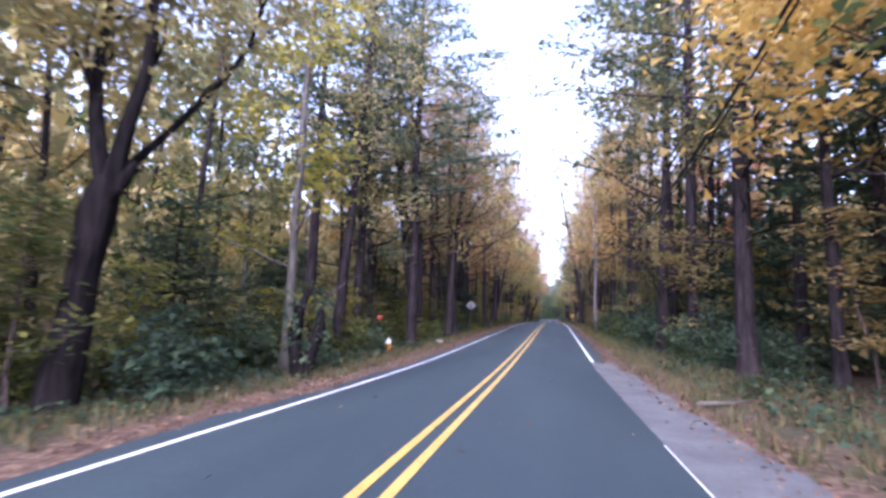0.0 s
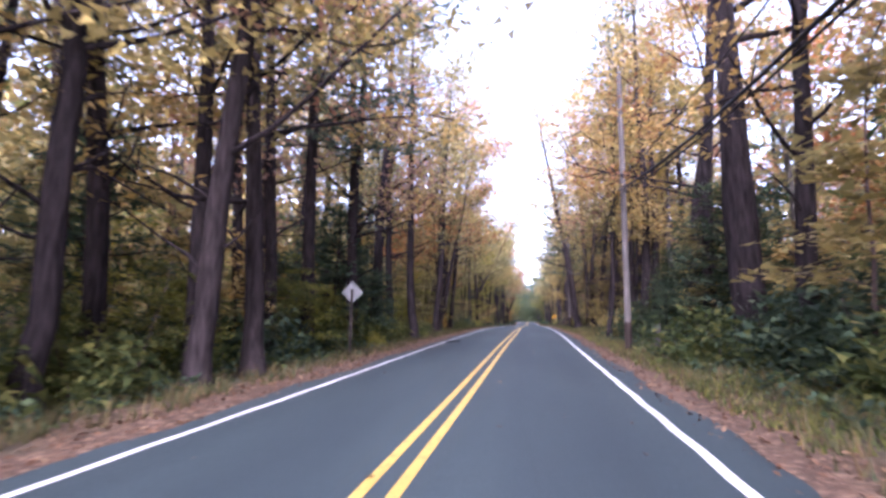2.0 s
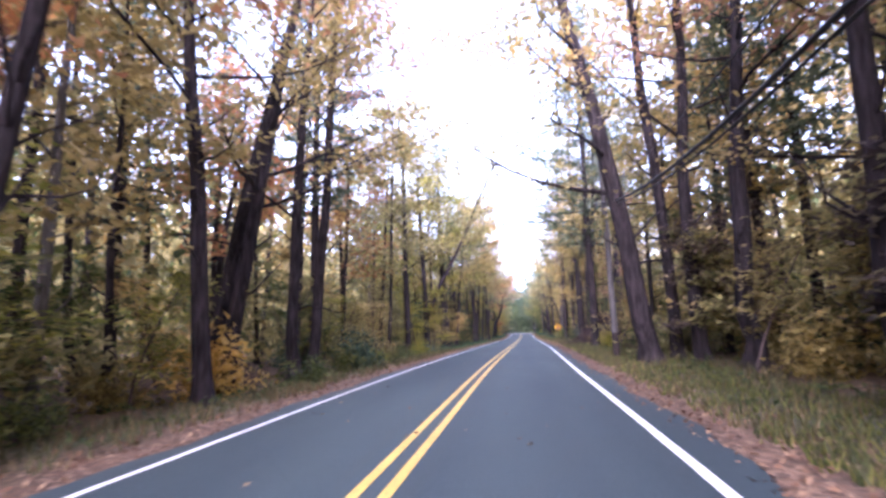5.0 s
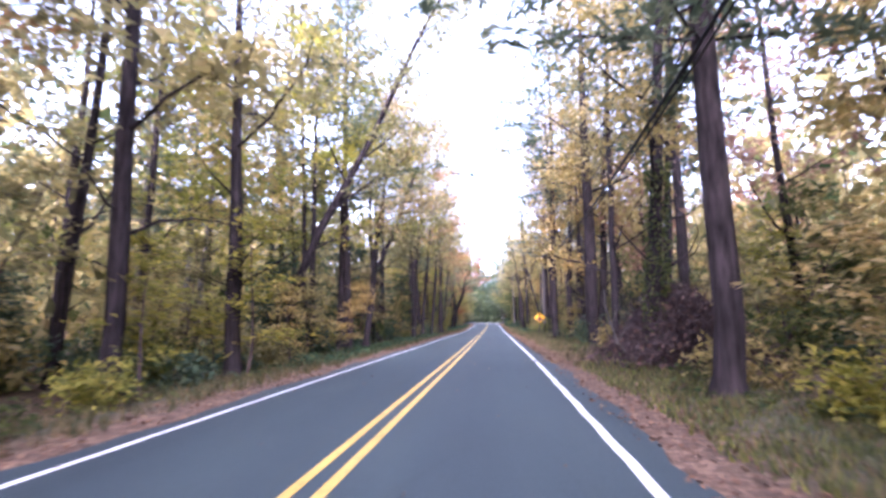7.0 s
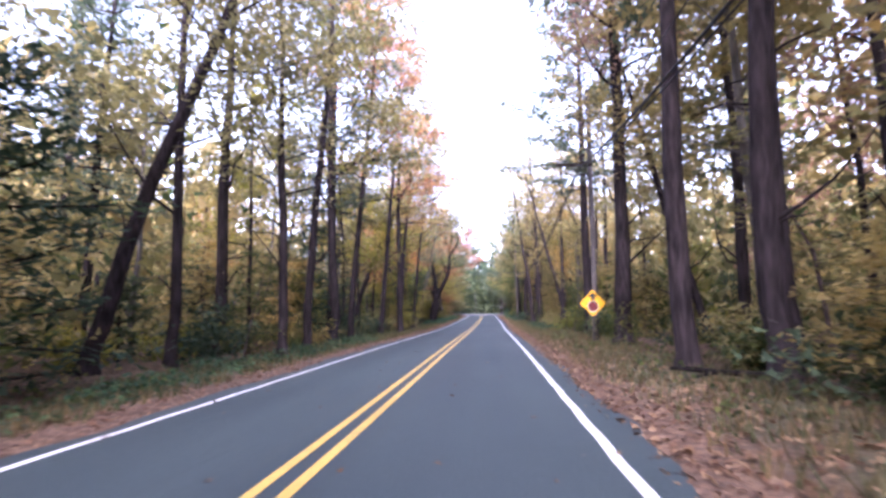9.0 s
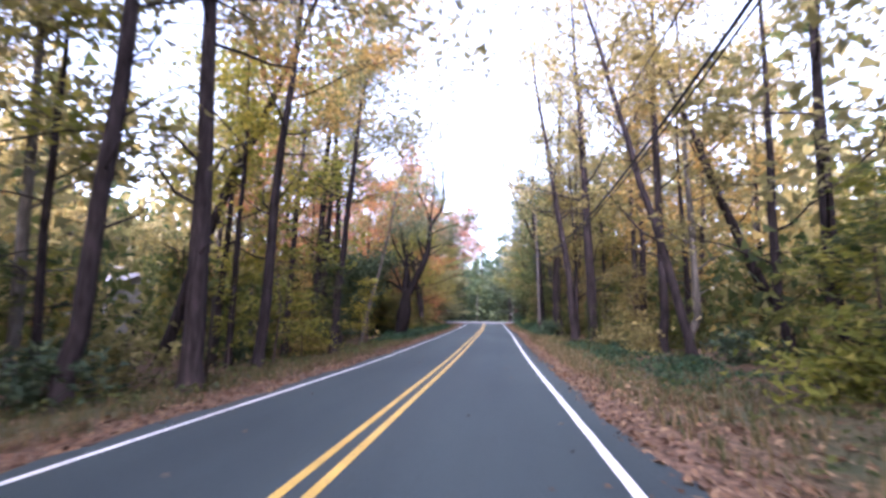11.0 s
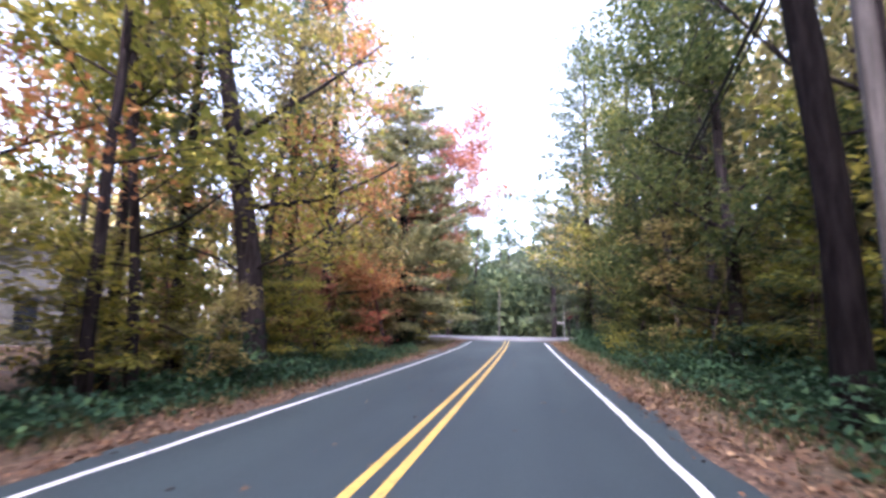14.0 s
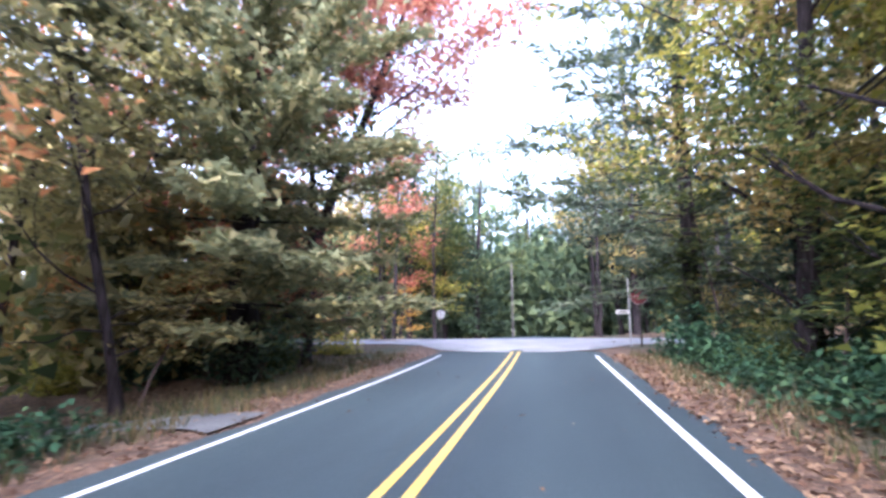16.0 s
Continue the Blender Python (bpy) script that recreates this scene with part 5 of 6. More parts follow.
scatter("leafy_thicket", 10.5, 20, 150, 236, 14000, 63, lambda s, x, y, z, rng: s.leaves(np.stack([x, y, z + 4.5 * rng.random(len(x)) ** 1.2], 1), rng, 0.30, 0.19, 1.5, None, True), "dull olive-green thicket under the trees", "thicket", tone="green")
scatter("leafy_thicket", 14, 21, 174, 193, 5600, 66, lambda s, x, y, z, rng: s.leaves(np.stack([x, y, z + 5.5 * rng.random(len(x))], 1), rng, 0.34, 0.22, 1.5, None, True), "dense green thicket behind the old oak", "thicket", (-1,), tone="green")
scatter("leafy_thicket", 36, 44, 190, 236, 7000, 67, lambda s, x, y, z, rng: s.leaves(np.stack([x, y, z + 12 * rng.random(len(x))], 1), rng, 0.5, 0.32, 1.5, None, True), "dense olive thicket behind the houses", "thicket", (-1,), tone="olive")
scatter("leafy_thicket", 12, 24, 0, 236, 20000, 64, lambda s, x, y, z, rng: s.leaves(np.stack([x, y, z + 6.5 * rng.random(len(x)) ** 1.1], 1), rng, 0.38, 0.24, 1.5, None, True), "brownish olive thicket deep under the trees", "thicket", tone="olive")
scatter("fallen_leaves", 3.35, 4.7, 0, 242, 16000, 51, lay_leaves(0.055), "dry brown fallen leaves drifted along the road edge", "leaves", tone="brown")
scatter("fallen_leaves", 4.3, 9.0, 0, 242, 13000, 52, lay_leaves(0.07), "dry brown fallen leaves on the verge and under the trees", "leaves", tone="brown")
scatter("fallen_leaves", 3.5, 5.2, 204, 238, 2600, 73, lay_leaves(0.07, 0.03), "tan fallen leaves drifted beside the vines", "leaves", (1,), "tan", 1.1)
scatter("fallen_leaves", 3.6, 8.5, 184, 206, 4200, 62, lay_leaves(0.075, 0.03), "thick drift of tan fallen leaves on the bank", "leaves", (1,), "tan", 0.8)
scatter("fallen_leaves", 3.5, 6.0, 108, 186, 5200, 69, lay_leaves(0.07, 0.03), "tan fallen leaves drifted on the shoulder", "leaves", (1,), "tan", 1.1)
scatter("fallen_leaves", 3.3, 5.2, 150, 206, 2600, 70, lay_leaves(0.07, 0.03), "brown fallen leaves drifted on the shoulder", "leaves", (-1,), "brown", 1.1)
scatter("verge_grass", 4.2, 7.4, 0, 242, 14000, 53, blades(0.27), "thin dry grass on the road verge", "grass", tone="straw")
scatter("verge_grass", 4.25, 6.8, 34, 108, 4200, 74, blades(0.16), "dull green grass on the road verge", "grass", (1,), "green")
scatter("verge_weeds", 5.0, 9.0, 2, 190, 3400, 65, mounds(0.075, 0.3), "low dull green weeds on the verge", "weeds", tone="green")
scatter("ground_ivy", 5.2, 8.5, 4, 60, 2100, 54, mounds(0.08, 0.35), "low dark green ground plants under the trees", "ground plants", tone="deep")
scatter("ground_ivy", 4.5, 6.6, 108, 150, 1000, 55, mounds(0.07, 0.35), "low blue-green vines along the verge", "ground plants", (-1,), "vine")
scatter("ground_ivy", 4.6, 7.5, 186, 216, 2500, 56, mounds(0.075, 0.6), "low blue-green vines below the old oak", "ground plants", (-1,), "vine")
scatter("ground_ivy", 5.7, 8.3, 160, 180, 900, 57, mounds(0.065, 0.3), "low blue-green vines along the verge", "ground plants", (1,), "vine")
scatter("ground_ivy", 5.0, 8.5, 196, 241, 4800, 58, mounds(0.08, 0.85), "thick blue-green vines spilling onto the verge", "ground plants", (1,), "vine")
scatter("ground_ivy", 4.7, 9.0, 210, 221.6, 1500, 59, mounds(0.075, 0.55), "low dark weeds beside the driveway", "ground plants", (-1,), "vine")


# ---- poles and cables ----
def utility_pole(x, y, h, arm=0.0, arm_z=8.4, lean=0.0, label="weathered grey wooden utility pole with a dark foot"):
    ob = thing("utility_pole", put(x, y) @ pose(0, 0, 0, 0, lean, 0), label, "utility pole", "poles along the road")
    part("shaft", lathe([(0.14, 0.9), (0.135, 2.5), (0.125, 5.5), (0.105, h - 0.15), (0.10, h), (0.0, h + 0.02)], 14).mesh("shaft", POLE_WOOD, True), ob)
    part("foot", lathe([(0.165, -0.4), (0.155, 0.1), (0.150, 0.6), (0.146, 1.05), (0.138, 1.1)], 14).mesh("foot", POLE_TAR, True), ob, "dark tarred pole foot")
    if arm:
        beam = part("crossarm", box(1.75, 0.10, 0.12, pose(-0.78, -0.13, arm_z), 0.012), ob, "", None, POLE_TAR)
        for k in (-1.55, -1.1, -0.55):
            part("insulator", lathe([(0.015, 0), (0.02, 0.05), (0.05, 0.06), (0.055, 0.10), (0.03, 0.13), (0.045, 0.15), (0.02, 0.19), (0, 0.2)], 10).mesh("insulator", IRON, True), beam, "", pose(k, -0.13, arm_z + 0.055))
        s = Shape()
        s.tube([(-0.95, -0.15, arm_z - 0.06), (-0.05, -0.15, arm_z - 0.85)], [0.018, 0.018], 6)
        part("brace", s.mesh("brace", DARK_STEEL), ob)
    s = Shape()
    s.tube([(-0.13, -0.06, 1.5), (-0.12, -0.06, h - 2)], [0.012, 0.012], 5)
    part("ground_wire", s.mesh("ground_wire", DARK_STEEL), ob)
    return ob


utility_pole(5.45, 49.6, 11.5, 0)
utility_pole(6.15, 86.0, 11.5, 0)
utility_pole(8.25, 144.0, 12.3, 1.75, 8.4, label="weathered grey utility pole with a one-sided crossarm")
utility_pole(7.7, 198.9, 11.5, 0, lean=-1.0)
utility_pole(11.4, 241.5, 11.0, 0)


def cable(points, sags, r, label, dx=0.0, dz=0.0):
    s = Shape()
    path = []
    for a, b, drop in zip(points[:-1], points[1:], sags):
        a, b = np.array(a, float), np.array(b, float)
        for t in np.linspace(0, 1, 16)[: -1]:
            path.append(a + (b - a) * t - (0, 0, 4 * drop * t * (1 - t)))
    path.append(np.array(points[-1], float))
    s.tube(np.array(path) + (dx, 0, dz), np.full(len(path), r), 6)
    return tagged(new("overhead_cable", s.mesh("overhead_cable", RUBBER, True)), label, "cable", "cables along the road")


BUNDLE = ((5.4, -45, 8.2), (5.4, 0, 9.1), (5.27, 49.6, 7.3), (5.75, 86, 8.5), (7.65, 143.8, 10.4), (7.25, 198.6, 10.05), (10.9, 241.4, 10.7), (12.4, 300, 10.6))
SAGS = (2.4, 2.5, 2.1, 1.85, 2.1, 1.45, 2.0)
cable(BUNDLE, SAGS, 0.04, "thick black bundled cable slung between poles")
cable(BUNDLE, SAGS, 0.024, "thin black cable lashed below the bundle", 0.07, -0.11)
cable(((5.4, -45, 9.0), (5.33, 0, 8.7), (5.48, 49.6, 7.8), (6.12, 86, 9.15), (7.9, 143.8, 11.2), (7.4, 198.6, 12.9), (10.9, 241.4, 12.0), (12.4, 300, 12.0)), (1.2, 1.25, 1.5, 1.0, 1.0, 0.75, 1.5), 0.02, "thin overhead wire high between poles")


def splice_case(x, y, z):
    ob = thing("splice_case", Matrix.Translation((x, y, z)), "black cable splice case hung on the bundle", "splice case")
    part("case", lathe([(0.0, -0.30), (0.05, -0.29), (0.10, -0.2), (0.11, 0), (0.10, 0.2), (0.05, 0.29), (0.0, 0.30)], 10).mesh("case", RUBBER, True), ob, "", pose(0, 0, -0.12, 90, 0, 0))
    part("hanger", box(0.02, 0.05, 0.12, pose(0, 0, -0.04), 0.004), ob, "", None, DARK_STEEL)


splice_case(5.34, 55.0, 6.3)


# ---- signs ----
def octagon(r):
    return [(r * math.cos(math.pi / 8 + k * math.pi / 4), r * math.sin(math.pi / 8 + k * math.pi / 4)) for k in range(8)]


def channel_post(h, mat, lean=0.0):
    bm = plate([(-0.035, 0), (-0.022, 0), (-0.016, 0), (0.016, 0), (0.022, 0), (0.035, 0), (0.035, h), (-0.035, h)], 0.008, None, 0)
    wing = box(0.008, 0.03, h, pose(-0.018, 0.018, h / 2))
    other = box(0.008, 0.03, h, pose(0.018, 0.018, h / 2))
    me = bpy.data.meshes.new("wing")
    for b in (wing, other):
        b.to_mesh(me)
        bm.from_mesh(me)
        b.free()
    bm.transform(Matrix.Translation((0, 0.012, -0.35)))
    return from_bm("post", bm, mat)


def rounded(corners, r, n=4):
    out = []
    for k, c in enumerate(corners):
        c, a, b = Vector(c), Vector(corners[k - 1]), Vector(corners[(k + 1) % len(corners)])
        p, q = c + (a - c).normalized() * r, c + (b - c).normalized() * r
        for t in range(n + 1):
            t /= n
            out.append(tuple(p * (1 - t) ** 2 + c * 2 * t * (1 - t) + q * t * t))
    return out


def stop_ahead_sign(x, y):
    ob = thing("warning_sign", put(x, y, 3), "yellow diamond stop-ahead warning sign on a steel post", "road sign")
    part("post", channel_post(2.6, DARK_STEEL), ob, "dark rusty steel post", Matrix.Diagonal((1.3, 1, 1, 1)))
    half = 0.54
    face = part("panel", plate(rounded([(0, -half), (half, 0), (0, half), (-half, 0)], 0.09), 0.004, pose(0, -0.006, 1.70), 0), ob, "yellow diamond panel", None, SIGN_YELLOW)
    part("octagon_rim", plate(octagon(0.235), 0.002, pose(0, -0.0095, 1.57), 0), face, "white rim of the stop symbol", None, SIGN_WHITE)
    part("octagon", plate(octagon(0.21), 0.002, pose(0, -0.0125, 1.57), 0), face, "red stop symbol", None, SIGN_DARK_RED)
    part("arrow", plate([(-0.075, 1.83), (0.075, 1.83), (0.075, 1.95), (0.20, 1.95), (0, 2.14), (-0.20, 1.95), (-0.075, 1.95)], 0.002, pose(0, -0.0095, 0), 0), face, "black upward arrow", None, SIGN_BLACK)


stop_ahead_sign(7.4, 140.2)


def diamond_from_behind(x, y):
    ob = thing("road_sign", put(x, y, 178), "diamond road sign seen from its bare back on a dark post", "road sign")
    part("post", channel_post(2.75, DARK_STEEL), ob, "dark steel post", Matrix.Diagonal((1.5, 1, 1, 1)))
    half = 0.43
    part("panel", plate(rounded([(0, -half), (half, 0), (0, half), (-half, 0)], 0.06), 0.004, pose(0, -0.006, 2.28), 0), ob, "bare grey aluminium panel", None, SIGN_BACK)
    return ob


diamond_from_behind(-4.9, 46.4)


def stop_sign(x, y, turn, label):
    ob = thing("stop_sign", put(x, y, turn), label, "stop sign", "stop signs at the crossroad")
    part("post", channel_post(2.9, DARK_STEEL), ob, "dark steel post")
    face = part("panel", plate(octagon(0.41), 0.004, pose(0, -0.004, 2.25), 0), ob, "octagonal panel, bare metal behind", None, SIGN_BACK)
    # rim, field and bars carry the backlit shade in their colours
    part("rim", plate(octagon(0.405), 0.002, pose(0, -0.007, 2.25), 0), face, "white rim, greyed in colour as if backlit", None, SIGN_WHITE_SHADED)
    part("field", plate(octagon(0.375), 0.002, pose(0, -0.010, 2.25), 0), face, "red field, darkened in colour as if backlit", None, SIGN_DARK_RED)
    for k in range(4):
        part("legend_bar", plate([(-0.22 + 0.12 * k, 2.19), (-0.17 + 0.12 * k, 2.19), (-0.17 + 0.12 * k, 2.31), (-0.22 + 0.12 * k, 2.31)], 0.002, pose(0, -0.013, 0), 0), face, "pale bar, greyed in colour as if backlit", None, SIGN_WHITE_SHADED)


stop_sign(7.15, 240.2, 6, "dark red stop sign facing the road at the crossroad")
stop_sign(-6.1, 259.6, 182, "octagonal stop sign showing its grey back across the crossroad")


def street_name_sign(x, y):
    ob = thing("street_sign", put(x, y, 8), "small white street name sign on a thin pole", "road sign")
    part("pole", lathe([(0.03, -0.3), (0.03, 3.1), (0.0, 3.12)], 8).mesh("pole", STEEL, True), ob)
    blade = part("blade", box(0.62, 0.02, 0.16, pose(-0.3, 0, 1.55), 0.004), ob, "", None, SIGN_WHITE)
    part("legend_bar", box(0.42, 0.004, 0.06, pose(-0.3, -0.0125, 1.55)), blade, "dark bar", None, SIGN_BLACK)


street_name_sign(6.75, 240.6)


def lone_post(x, y, h, mat, label, lean=0.0):
    ob = thing("steel_post", put(x, y) @ pose(0, 0, 0, 0, lean, 0), label, "post")
    part("post", channel_post(h + 0.35, mat), ob, "", Matrix.Diagonal((1.5, 1.5, 1, 1)))


lone_post(-4.0, 161.6, 2.3, DARK_STEEL, "bare black steel sign post on the verge", 2)


def far_pole(x, y, h):
    ob = thing("light_pole", put(x, y), "thin grey pole standing beyond the crossroad", "pole")
    part("shaft", lathe([(0.075, -1), (0.06, 3), (0.045, h), (0, h + 0.02)], 10).mesh("shaft", POLE_WOOD, True), ob)
    part("cap", lathe([(0.05, h), (0.06, h + 0.05), (0.0, h + 0.12)], 10).mesh("cap", POLE_WOOD, True), ob)


far_pole(0.1, 258.5, 6.0)


# ---- hydrant, marker, stump and stones ----
def hydrant(x, y):
    ob = thing("fire_hydrant", put(x, y, 20, 0.86), "orange fire hydrant with a white bonnet in the weeds", "fire hydrant")
    part("barrel", lathe([(0.17, -0.1), (0.17, 0.02), (0.165, 0.05), (0.12, 0.06), (0.115, 0.30), (0.135, 0.34), (0.14, 0.44), (0.12, 0.48), (0.12, 0.54)], 16).mesh("barrel", HYDRANT_ORANGE, True), ob)
    part("bonnet", lathe([(0.155, 0.54), (0.16, 0.57), (0.145, 0.60), (0.125, 0.68), (0.08, 0.76), (0.035, 0.79), (0.03, 0.85), (0, 0.86)], 16).mesh("bonnet", HYDRANT_WHITE, True), ob, "white bonnet with operating nut")
    for a in (0, 90, 180):
        nozzle = part("nozzle", lathe([(0.06, 0.08), (0.06, 0.15), (0.072, 0.155), (0.072, 0.20), (0.03, 0.205), (0.025, 0.235), (0, 0.24)], 12).mesh("nozzle", HYDRANT_ORANGE, True), ob, "", pose(0, 0, 0.40, 0, 0, a) @ pose(0, 0, 0, 0, 90, 0))


hydrant(-5.5, 25.2)


def hydrant_marker(x, y):
    ob = thing("hydrant_marker", put(x, y), "red marker flag on a thin rod above the hydrant", "marker")
    part("rod", lathe([(0.008, -0.2), (0.008, 1.7), (0, 1.71)], 6).mesh("rod", DARK_STEEL, True), ob)
    part("flag", plate(rounded([(-0.10, 1.50), (0.10, 1.50), (0.10, 1.72), (-0.10, 1.72)], 0.02, 2), 0.006, pose(0, -0.012, 0), 0.001), ob, "red reflective flag", None, FLAG_RED)


hydrant_marker(-6.3, 26.3)


def rock(x, y, size, seed, mat, name="rock", label="pale weathered stone lying on the verge", flat=0.55):
    bm = bmesh.new()
    bmesh.ops.create_icosphere(bm, subdivisions=3, radius=size)
    for v in bm.verts:
        k = noise.noise(v.co * (1.6 / size) + Vector((seed, 0, 0)))
        v.co *= 1 + 0.35 * k
        v.co.z *= flat
        v.co.x *= 1.5
    me = from_bm(name, bm, mat)
    ob = tagged(new(name, me), label, name)
    ob.matrix_world = put(x, y, seed * 40, 1.0, -size * flat * 0.45)
    return ob


rock(-4.75, 32.9, 0.22, 3, ROCK)
rock(-5.3, 27.6, 0.16, 5, ROCK)


def wood_post(x, y):
    ob = thing("wood_post", put(x, y, 12), "short grey weathered wooden post in the leaves", "post")
    part("shaft", box(0.17, 0.15, 1.1, pose(0, 0, 0.35, 0, 2, 0), 0.02), ob, "", None, POLE_WOOD)
    part("cap", box(0.18, 0.16, 0.04, pose(0.03, 0, 0.92, 0, 2, 0), 0.012), ob, "weathered sloping top", None, POLE_WOOD)


wood_post(6.55, 49.6)


def fallen_stick(x, y, turn, length, r, mat, label, lift=0.0):
    rng = np.random.default_rng(int(abs(x * 100)) + 5)
    s = Shape()
    pts = branch(rng, (-length / 2, 0, r), (1, 0, 0), length, 6, 0, 0.06)
    pts[:, 2] = r + np.abs(pts[:, 2] - r) * 0.3
    s.tube(pts, np.linspace(r, r * 0.5, 6), 6, rng, 0.1)
    s.tube(branch(rng, pts[3], (0.7, 0.5, 0.05), length * 0.3, 4, 0, 0.1), np.linspace(r * 0.6, r * 0.25, 4), 5)
    ob = tagged(new("fallen_branch", s.mesh("fallen_branch", mat, True)), label, "branch")
    z = max(float(land(x, y)), float(road_z(y)) - 0.025 * abs(x - float(road_x(y))) if abs(x - float(road_x(y))) < 3.3 else -99)
    ob.matrix_world = Matrix.Translation((x, y, z + lift)) @ pose(0, 0, 0, 0, 0, turn)


fallen_stick(-1.95, 52.75, 8, 0.62, 0.035, BARK_BLACK, "short dark broken branch lying on the asphalt", 0.006)


def arched_branch(x, y):
    line = np.array([(1.9, 0.15, -0.05), (1.15, 0.0, 0.1), (0.55, -0.1, 0.35), (0.2, -0.1, 0.75), (0.05, 0.0, 1.3), (-0.1, 0.1, 2.0), (-0.05, 0.3, 2.5)])
    s = Shape()
    s.tube(line, [0.05, 0.05, 0.045, 0.04, 0.034, 0.024, 0.012], 7, np.random.default_rng(8), 0.1)
    for start, tip in ((3, (0.6, -0.3, 1.3)), (2, (1.1, -0.4, 0.9)), (4, (0.5, 0.4, 2.0))):
        s.tube([line[start], (line[start] + tip) / 2 + (0, 0, 0.08), tip], [0.022, 0.016, 0.008], 5)
    ob = tagged(new("fallen_branch", s.mesh("fallen_branch", BARK_PALE, True)), "long pale bent branch arching out of the brush pile", "branch")
    ob.matrix_world = put(x, y)


arched_branch(6.5, 106.6)
fallen_stick(4.87, 13.6, 15, 1.3, 0.045, BARK_PALE, "pale broken branch lying in the verge grass", 0.05)
fallen_stick(4.69, 12.2, 60, 0.8, 0.035, BARK_PALE, "short pale broken branch lying in the verge grass", 0.04)
fallen_stick(8.0, 129.5, 160, 2.4, 0.09, BARK_BLACK, "dark rotting log on the verge", 0.02)
fallen_stick(-6.3, 160.0, 70, 2.2, 0.06, BARK_PALE, "pale fallen branch in the weeds", 0.02)
fallen_stick(9.4, 199.2, 20, 3.4, 0.05, BARK_PALE, "pale fallen branch in the leaves", 0.04)


def brush_pile(x, y):
    rng = np.random.default_rng(91)
    ob = thing("brush_pile", put(x, y), "tangled pile of dead purple-brown brush beside the road", "brush pile")

    def spot():
        k = rng.uniform(-4.2, 4.2)
        w = rng.normal(0, 0.9)
        return np.array([0.12 * k + w, k, max(0.05, 2.5 * math.sqrt(max(0.05, 1 - (k / 4.6) ** 2)) * math.exp(-(w / 1.5) ** 2))])
    for k in range(110):
        s = Shape()
        a = rng.uniform(0, 6.3)
        start = spot() * (1, 1, rng.random())
        pts = branch(rng, start, (math.cos(a), math.sin(a), rng.uniform(-0.2, 0.6)), rng.uniform(1.0, 2.6), 7, -0.35, 0.3)
        pts[:, 2] = np.maximum(pts[:, 2], 0.02)
        s.tube(pts, np.linspace(rng.uniform(0.012, 0.035), 0.005, 7), 4)
        for q in (2, 3, 4, 5):
            s.tube(branch(rng, pts[q], rng.normal(0, 1, 3), rng.uniform(0.4, 1.1), 4, -0.1, 0.3), np.linspace(0.011, 0.004, 4), 3)
        part("dead_branch", s.mesh("dead_branch", BRUSH), ob)
    for name, count, size, wide, mat, label in (("twig_tangle", 5200, 0.42, 0.022, BRUSH, "dense tangle of fine dead twigs"), ("dry_foliage", 3800, 0.09, 0.06, LEAF["withered"], "withered purple-brown leaves")):
        s = Shape()
        at = np.array([spot() * (1, 1, rng.random() ** 0.7) for _ in range(count)]) + rng.normal(0, 0.12, (count, 3))
        at[:, 2] = np.maximum(at[:, 2], 0.03)
        s.leaves(at, rng, size, wide, 1.4)
        ob2 = part(name, s.mesh(name, mat), ob, label)


brush_pile(8.9, 108.0)


def storm_drain(x, y):
    z = float(road_z(y)) - 0.025 * 3.3
    ob = thing("storm_drain", Matrix.Translation((x, y, z + 0.012)), "cast-iron storm drain grate at the road edge", "storm drain")
    for dx, dy, sx, sy in ((-0.3, 0, 0.07, 0.7), (0.3, 0, 0.07, 0.7), (0, -0.315, 0.53, 0.07), (0, 0.315, 0.53, 0.07)):
        part("frame_bar", box(sx, sy, 0.03, pose(dx, dy, 0), 0.006), ob, "", None, IRON)
    for k in range(7):
        part("grate_bar", box(0.035, 0.56, 0.024, pose(-0.21 + 0.07 * k, 0, -0.004), 0.005), ob, "", None, IRON)
    # no pit is modelled: a black plate gives the shade under the bars
    part("sump", box(0.52, 0.56, 0.008, pose(0, 0, -0.016)), ob, "black plate standing in for the shaded hollow below the grate", None, SIGN_BLACK)


storm_drain(4.45, 109.1)


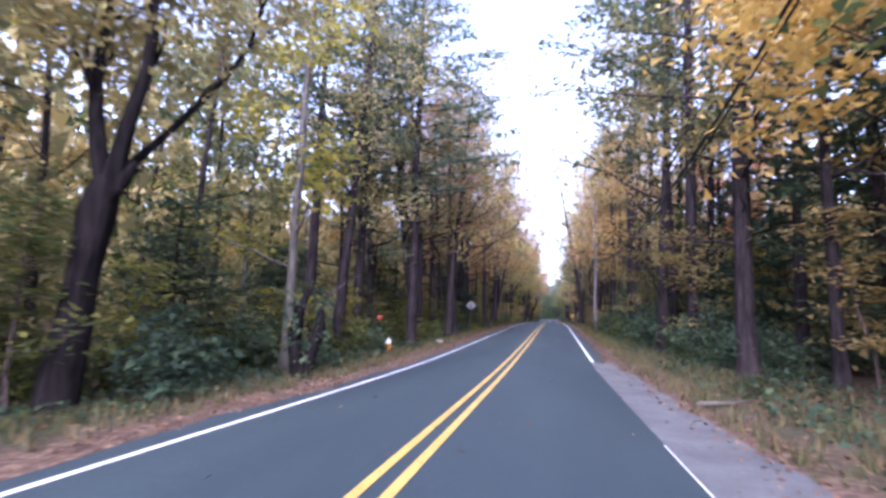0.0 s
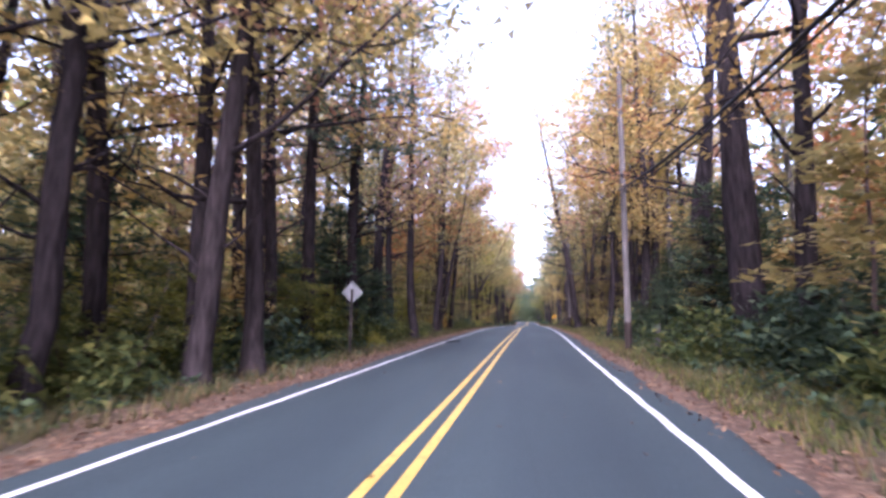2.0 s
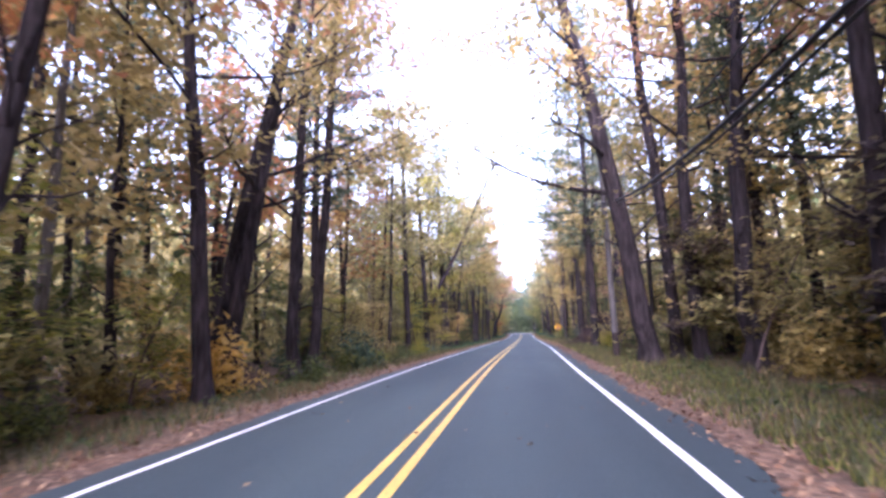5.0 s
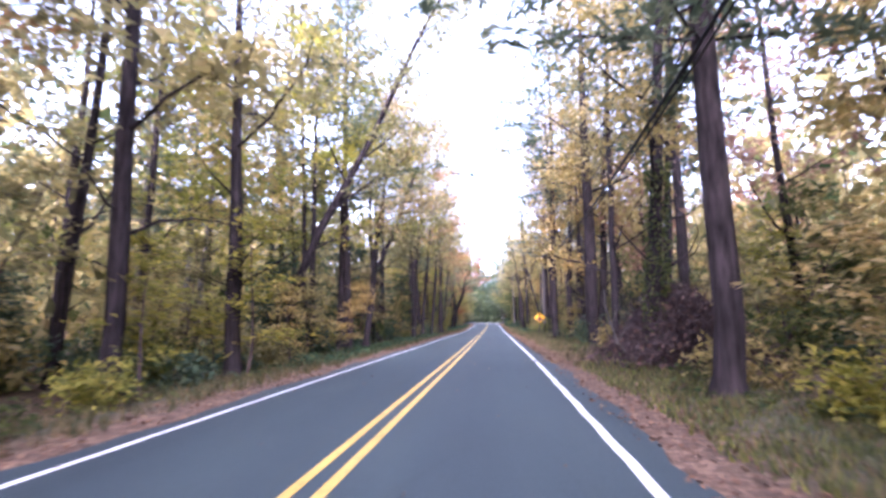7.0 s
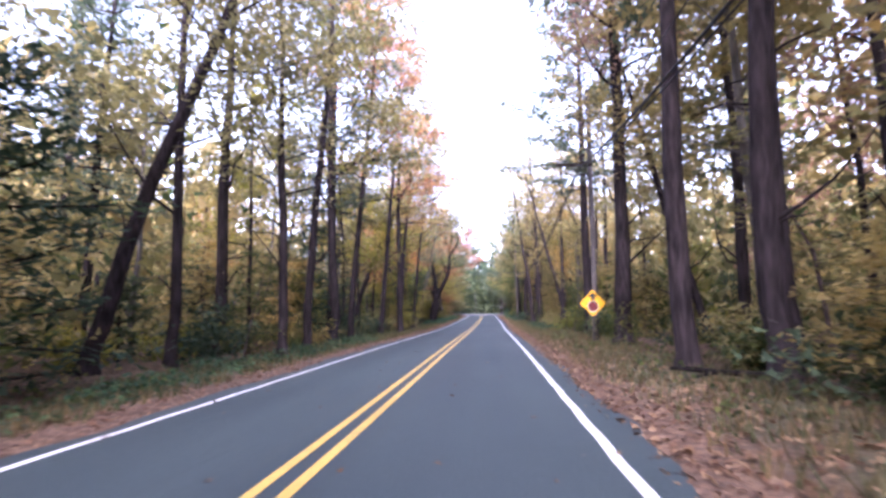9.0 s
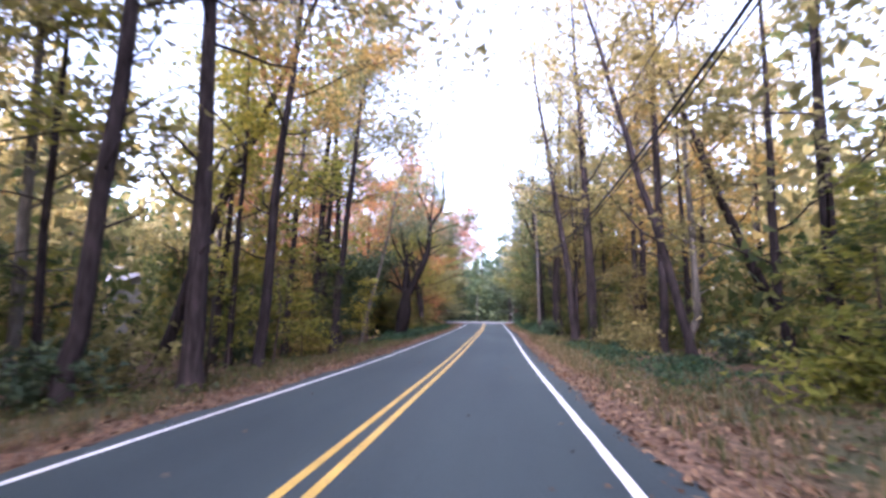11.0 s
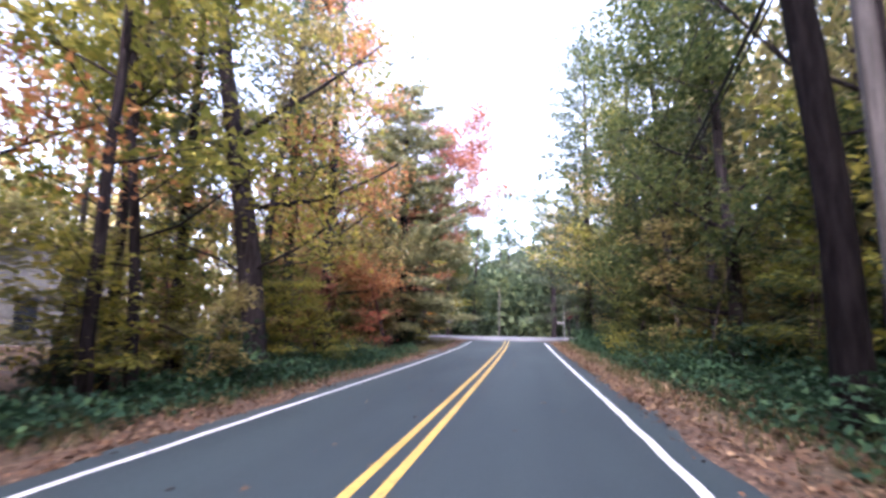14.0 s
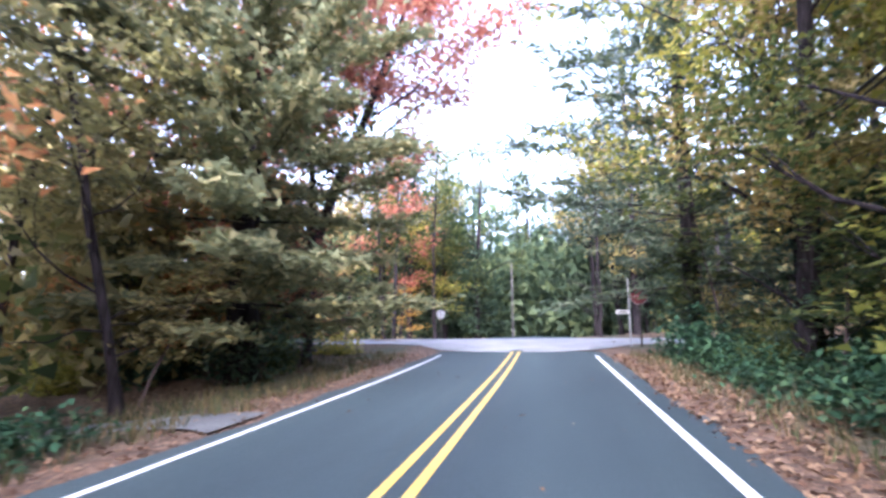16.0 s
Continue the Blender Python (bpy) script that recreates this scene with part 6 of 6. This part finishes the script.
# ---- houses seen through the trees ----
def house(x, y, turn, w, d, eave, ridge, label):
    base = put(x, y, turn)
    ob = thing("house", base, label, "house", "houses behind the trees")
    bm = bmesh.new()
    front = [(-w / 2, -0.6), (w / 2, -0.6), (w / 2, eave), (0, ridge - 0.12), (-w / 2, eave)]
    f = bm.faces.new([bm.verts.new((a, -d / 2, b)) for a, b in front])
    got = bmesh.ops.extrude_face_region(bm, geom=[f])
    bmesh.ops.translate(bm, verts=[v for v in got["geom"] if isinstance(v, bmesh.types.BMVert)], vec=(0, d, 0))
    bmesh.ops.recalc_face_normals(bm, faces=bm.faces[:])
    walls = part("wall", bm, ob, "", None, HOUSE_WALL)
    for k in range(int(eave / 0.16)):
        for side in (-1, 1):
            part("clapboard", box(w + 0.03, 0.02, 0.15, pose(0, side * (d / 2 + 0.006), 0.1 + k * 0.16, 4 * side, 0, 0)), walls, "", None, HOUSE_WALL)
    slope = math.atan2(ridge - eave, w / 2)
    length = math.hypot(w / 2, ridge - eave) + 0.45
    for side in (-1, 1):
        slab = part("roof", box(length, d + 0.8, 0.10, pose(side * (length / 2 - 0.02) * math.cos(slope), 0, ridge - (length / 2 - 0.02) * math.sin(slope), 0, math.degrees(slope) * side, 0), 0.01), ob, "grey shingled roof slope", None, HOUSE_ROOF)
    for side in (-1, 1):
        for k in (-0.3, 0.3):
            win = part("window", box(1.0, 0.06, 1.3, pose(k * w, side * (d / 2 + 0.03), eave - 1.2), 0.01), ob, "white framed window", None, HOUSE_TRIM)
            for q in (-1, 1):
                part("pane", box(0.38, 0.02, 1.1, pose(k * w + 0.22 * q, side * (d / 2 + 0.065), eave - 1.2)), win, "", None, HOUSE_GLASS)
    part("door", box(0.95, 0.06, 2.05, pose(0, -d / 2 - 0.03, 1.05), 0.01), ob, "dark front door", None, HOUSE_GLASS)
    part("chimney", box(0.6, 0.6, 1.6, pose(w * 0.2, d * 0.2, ridge + 0.2), 0.02), ob, "grey chimney", None, CONCRETE)


house(-26.6, 187.0, 62, 8.0, 10.0, 2.5, 4.5, "small house with shadow-greyed walls and a pale grey roof behind the trees")
house(-27.0, 218.5, 62, 9.0, 11.0, 2.9, 5.2, "clapboard house with shadow-greyed walls and a pale grey roof behind the trees")
plant("sapling", SAPLINGS[2], put(-8.3, 257.5, 30, 1.0), "yellow", "bright yellow young tree beyond the crossroad", "sapling", "saplings of the understorey", "stem", "foliage")
plant("shrub", SHRUBS[1], put(-6.7, 76.8, 30, 1.35), "yellow", "rounded bright yellow shrub on the verge", "shrub", "shrubs of the understorey", "stem", "foliage")
plant("shrub", SHRUBS[3], put(-7.8, 78.6, 120, 1.2), "gold", "rounded golden yellow shrub on the verge", "shrub", "shrubs of the understorey", "stem", "foliage")
scatter("road_leaves", 0.0, 3.4, 5, 240, 420, 61, lambda s, x, y, z, rng: s.leaves(np.stack([x, y, road_z(y) - 0.025 * abs(x - road_x(y)) + 0.015], 1), rng, 0.045, 0.03, 0.15), "a few dry leaves lying on the asphalt", "leaves", tone="brown")
for x, y, turn, size, which in ((-6.6, 199.6, 40, 1.1, 0), (-7.6, 203.4, 130, 1.25, 3), (-6.3, 206.0, 220, 0.9, 5), (-8.8, 201.0, 300, 1.3, 4)):
    plant("sapling", SAPLINGS[which], put(x, y, turn, size), "lime", "young tree with layered yellow-green leaves beside the vines", "sapling", "saplings of the understorey", "stem", "foliage")
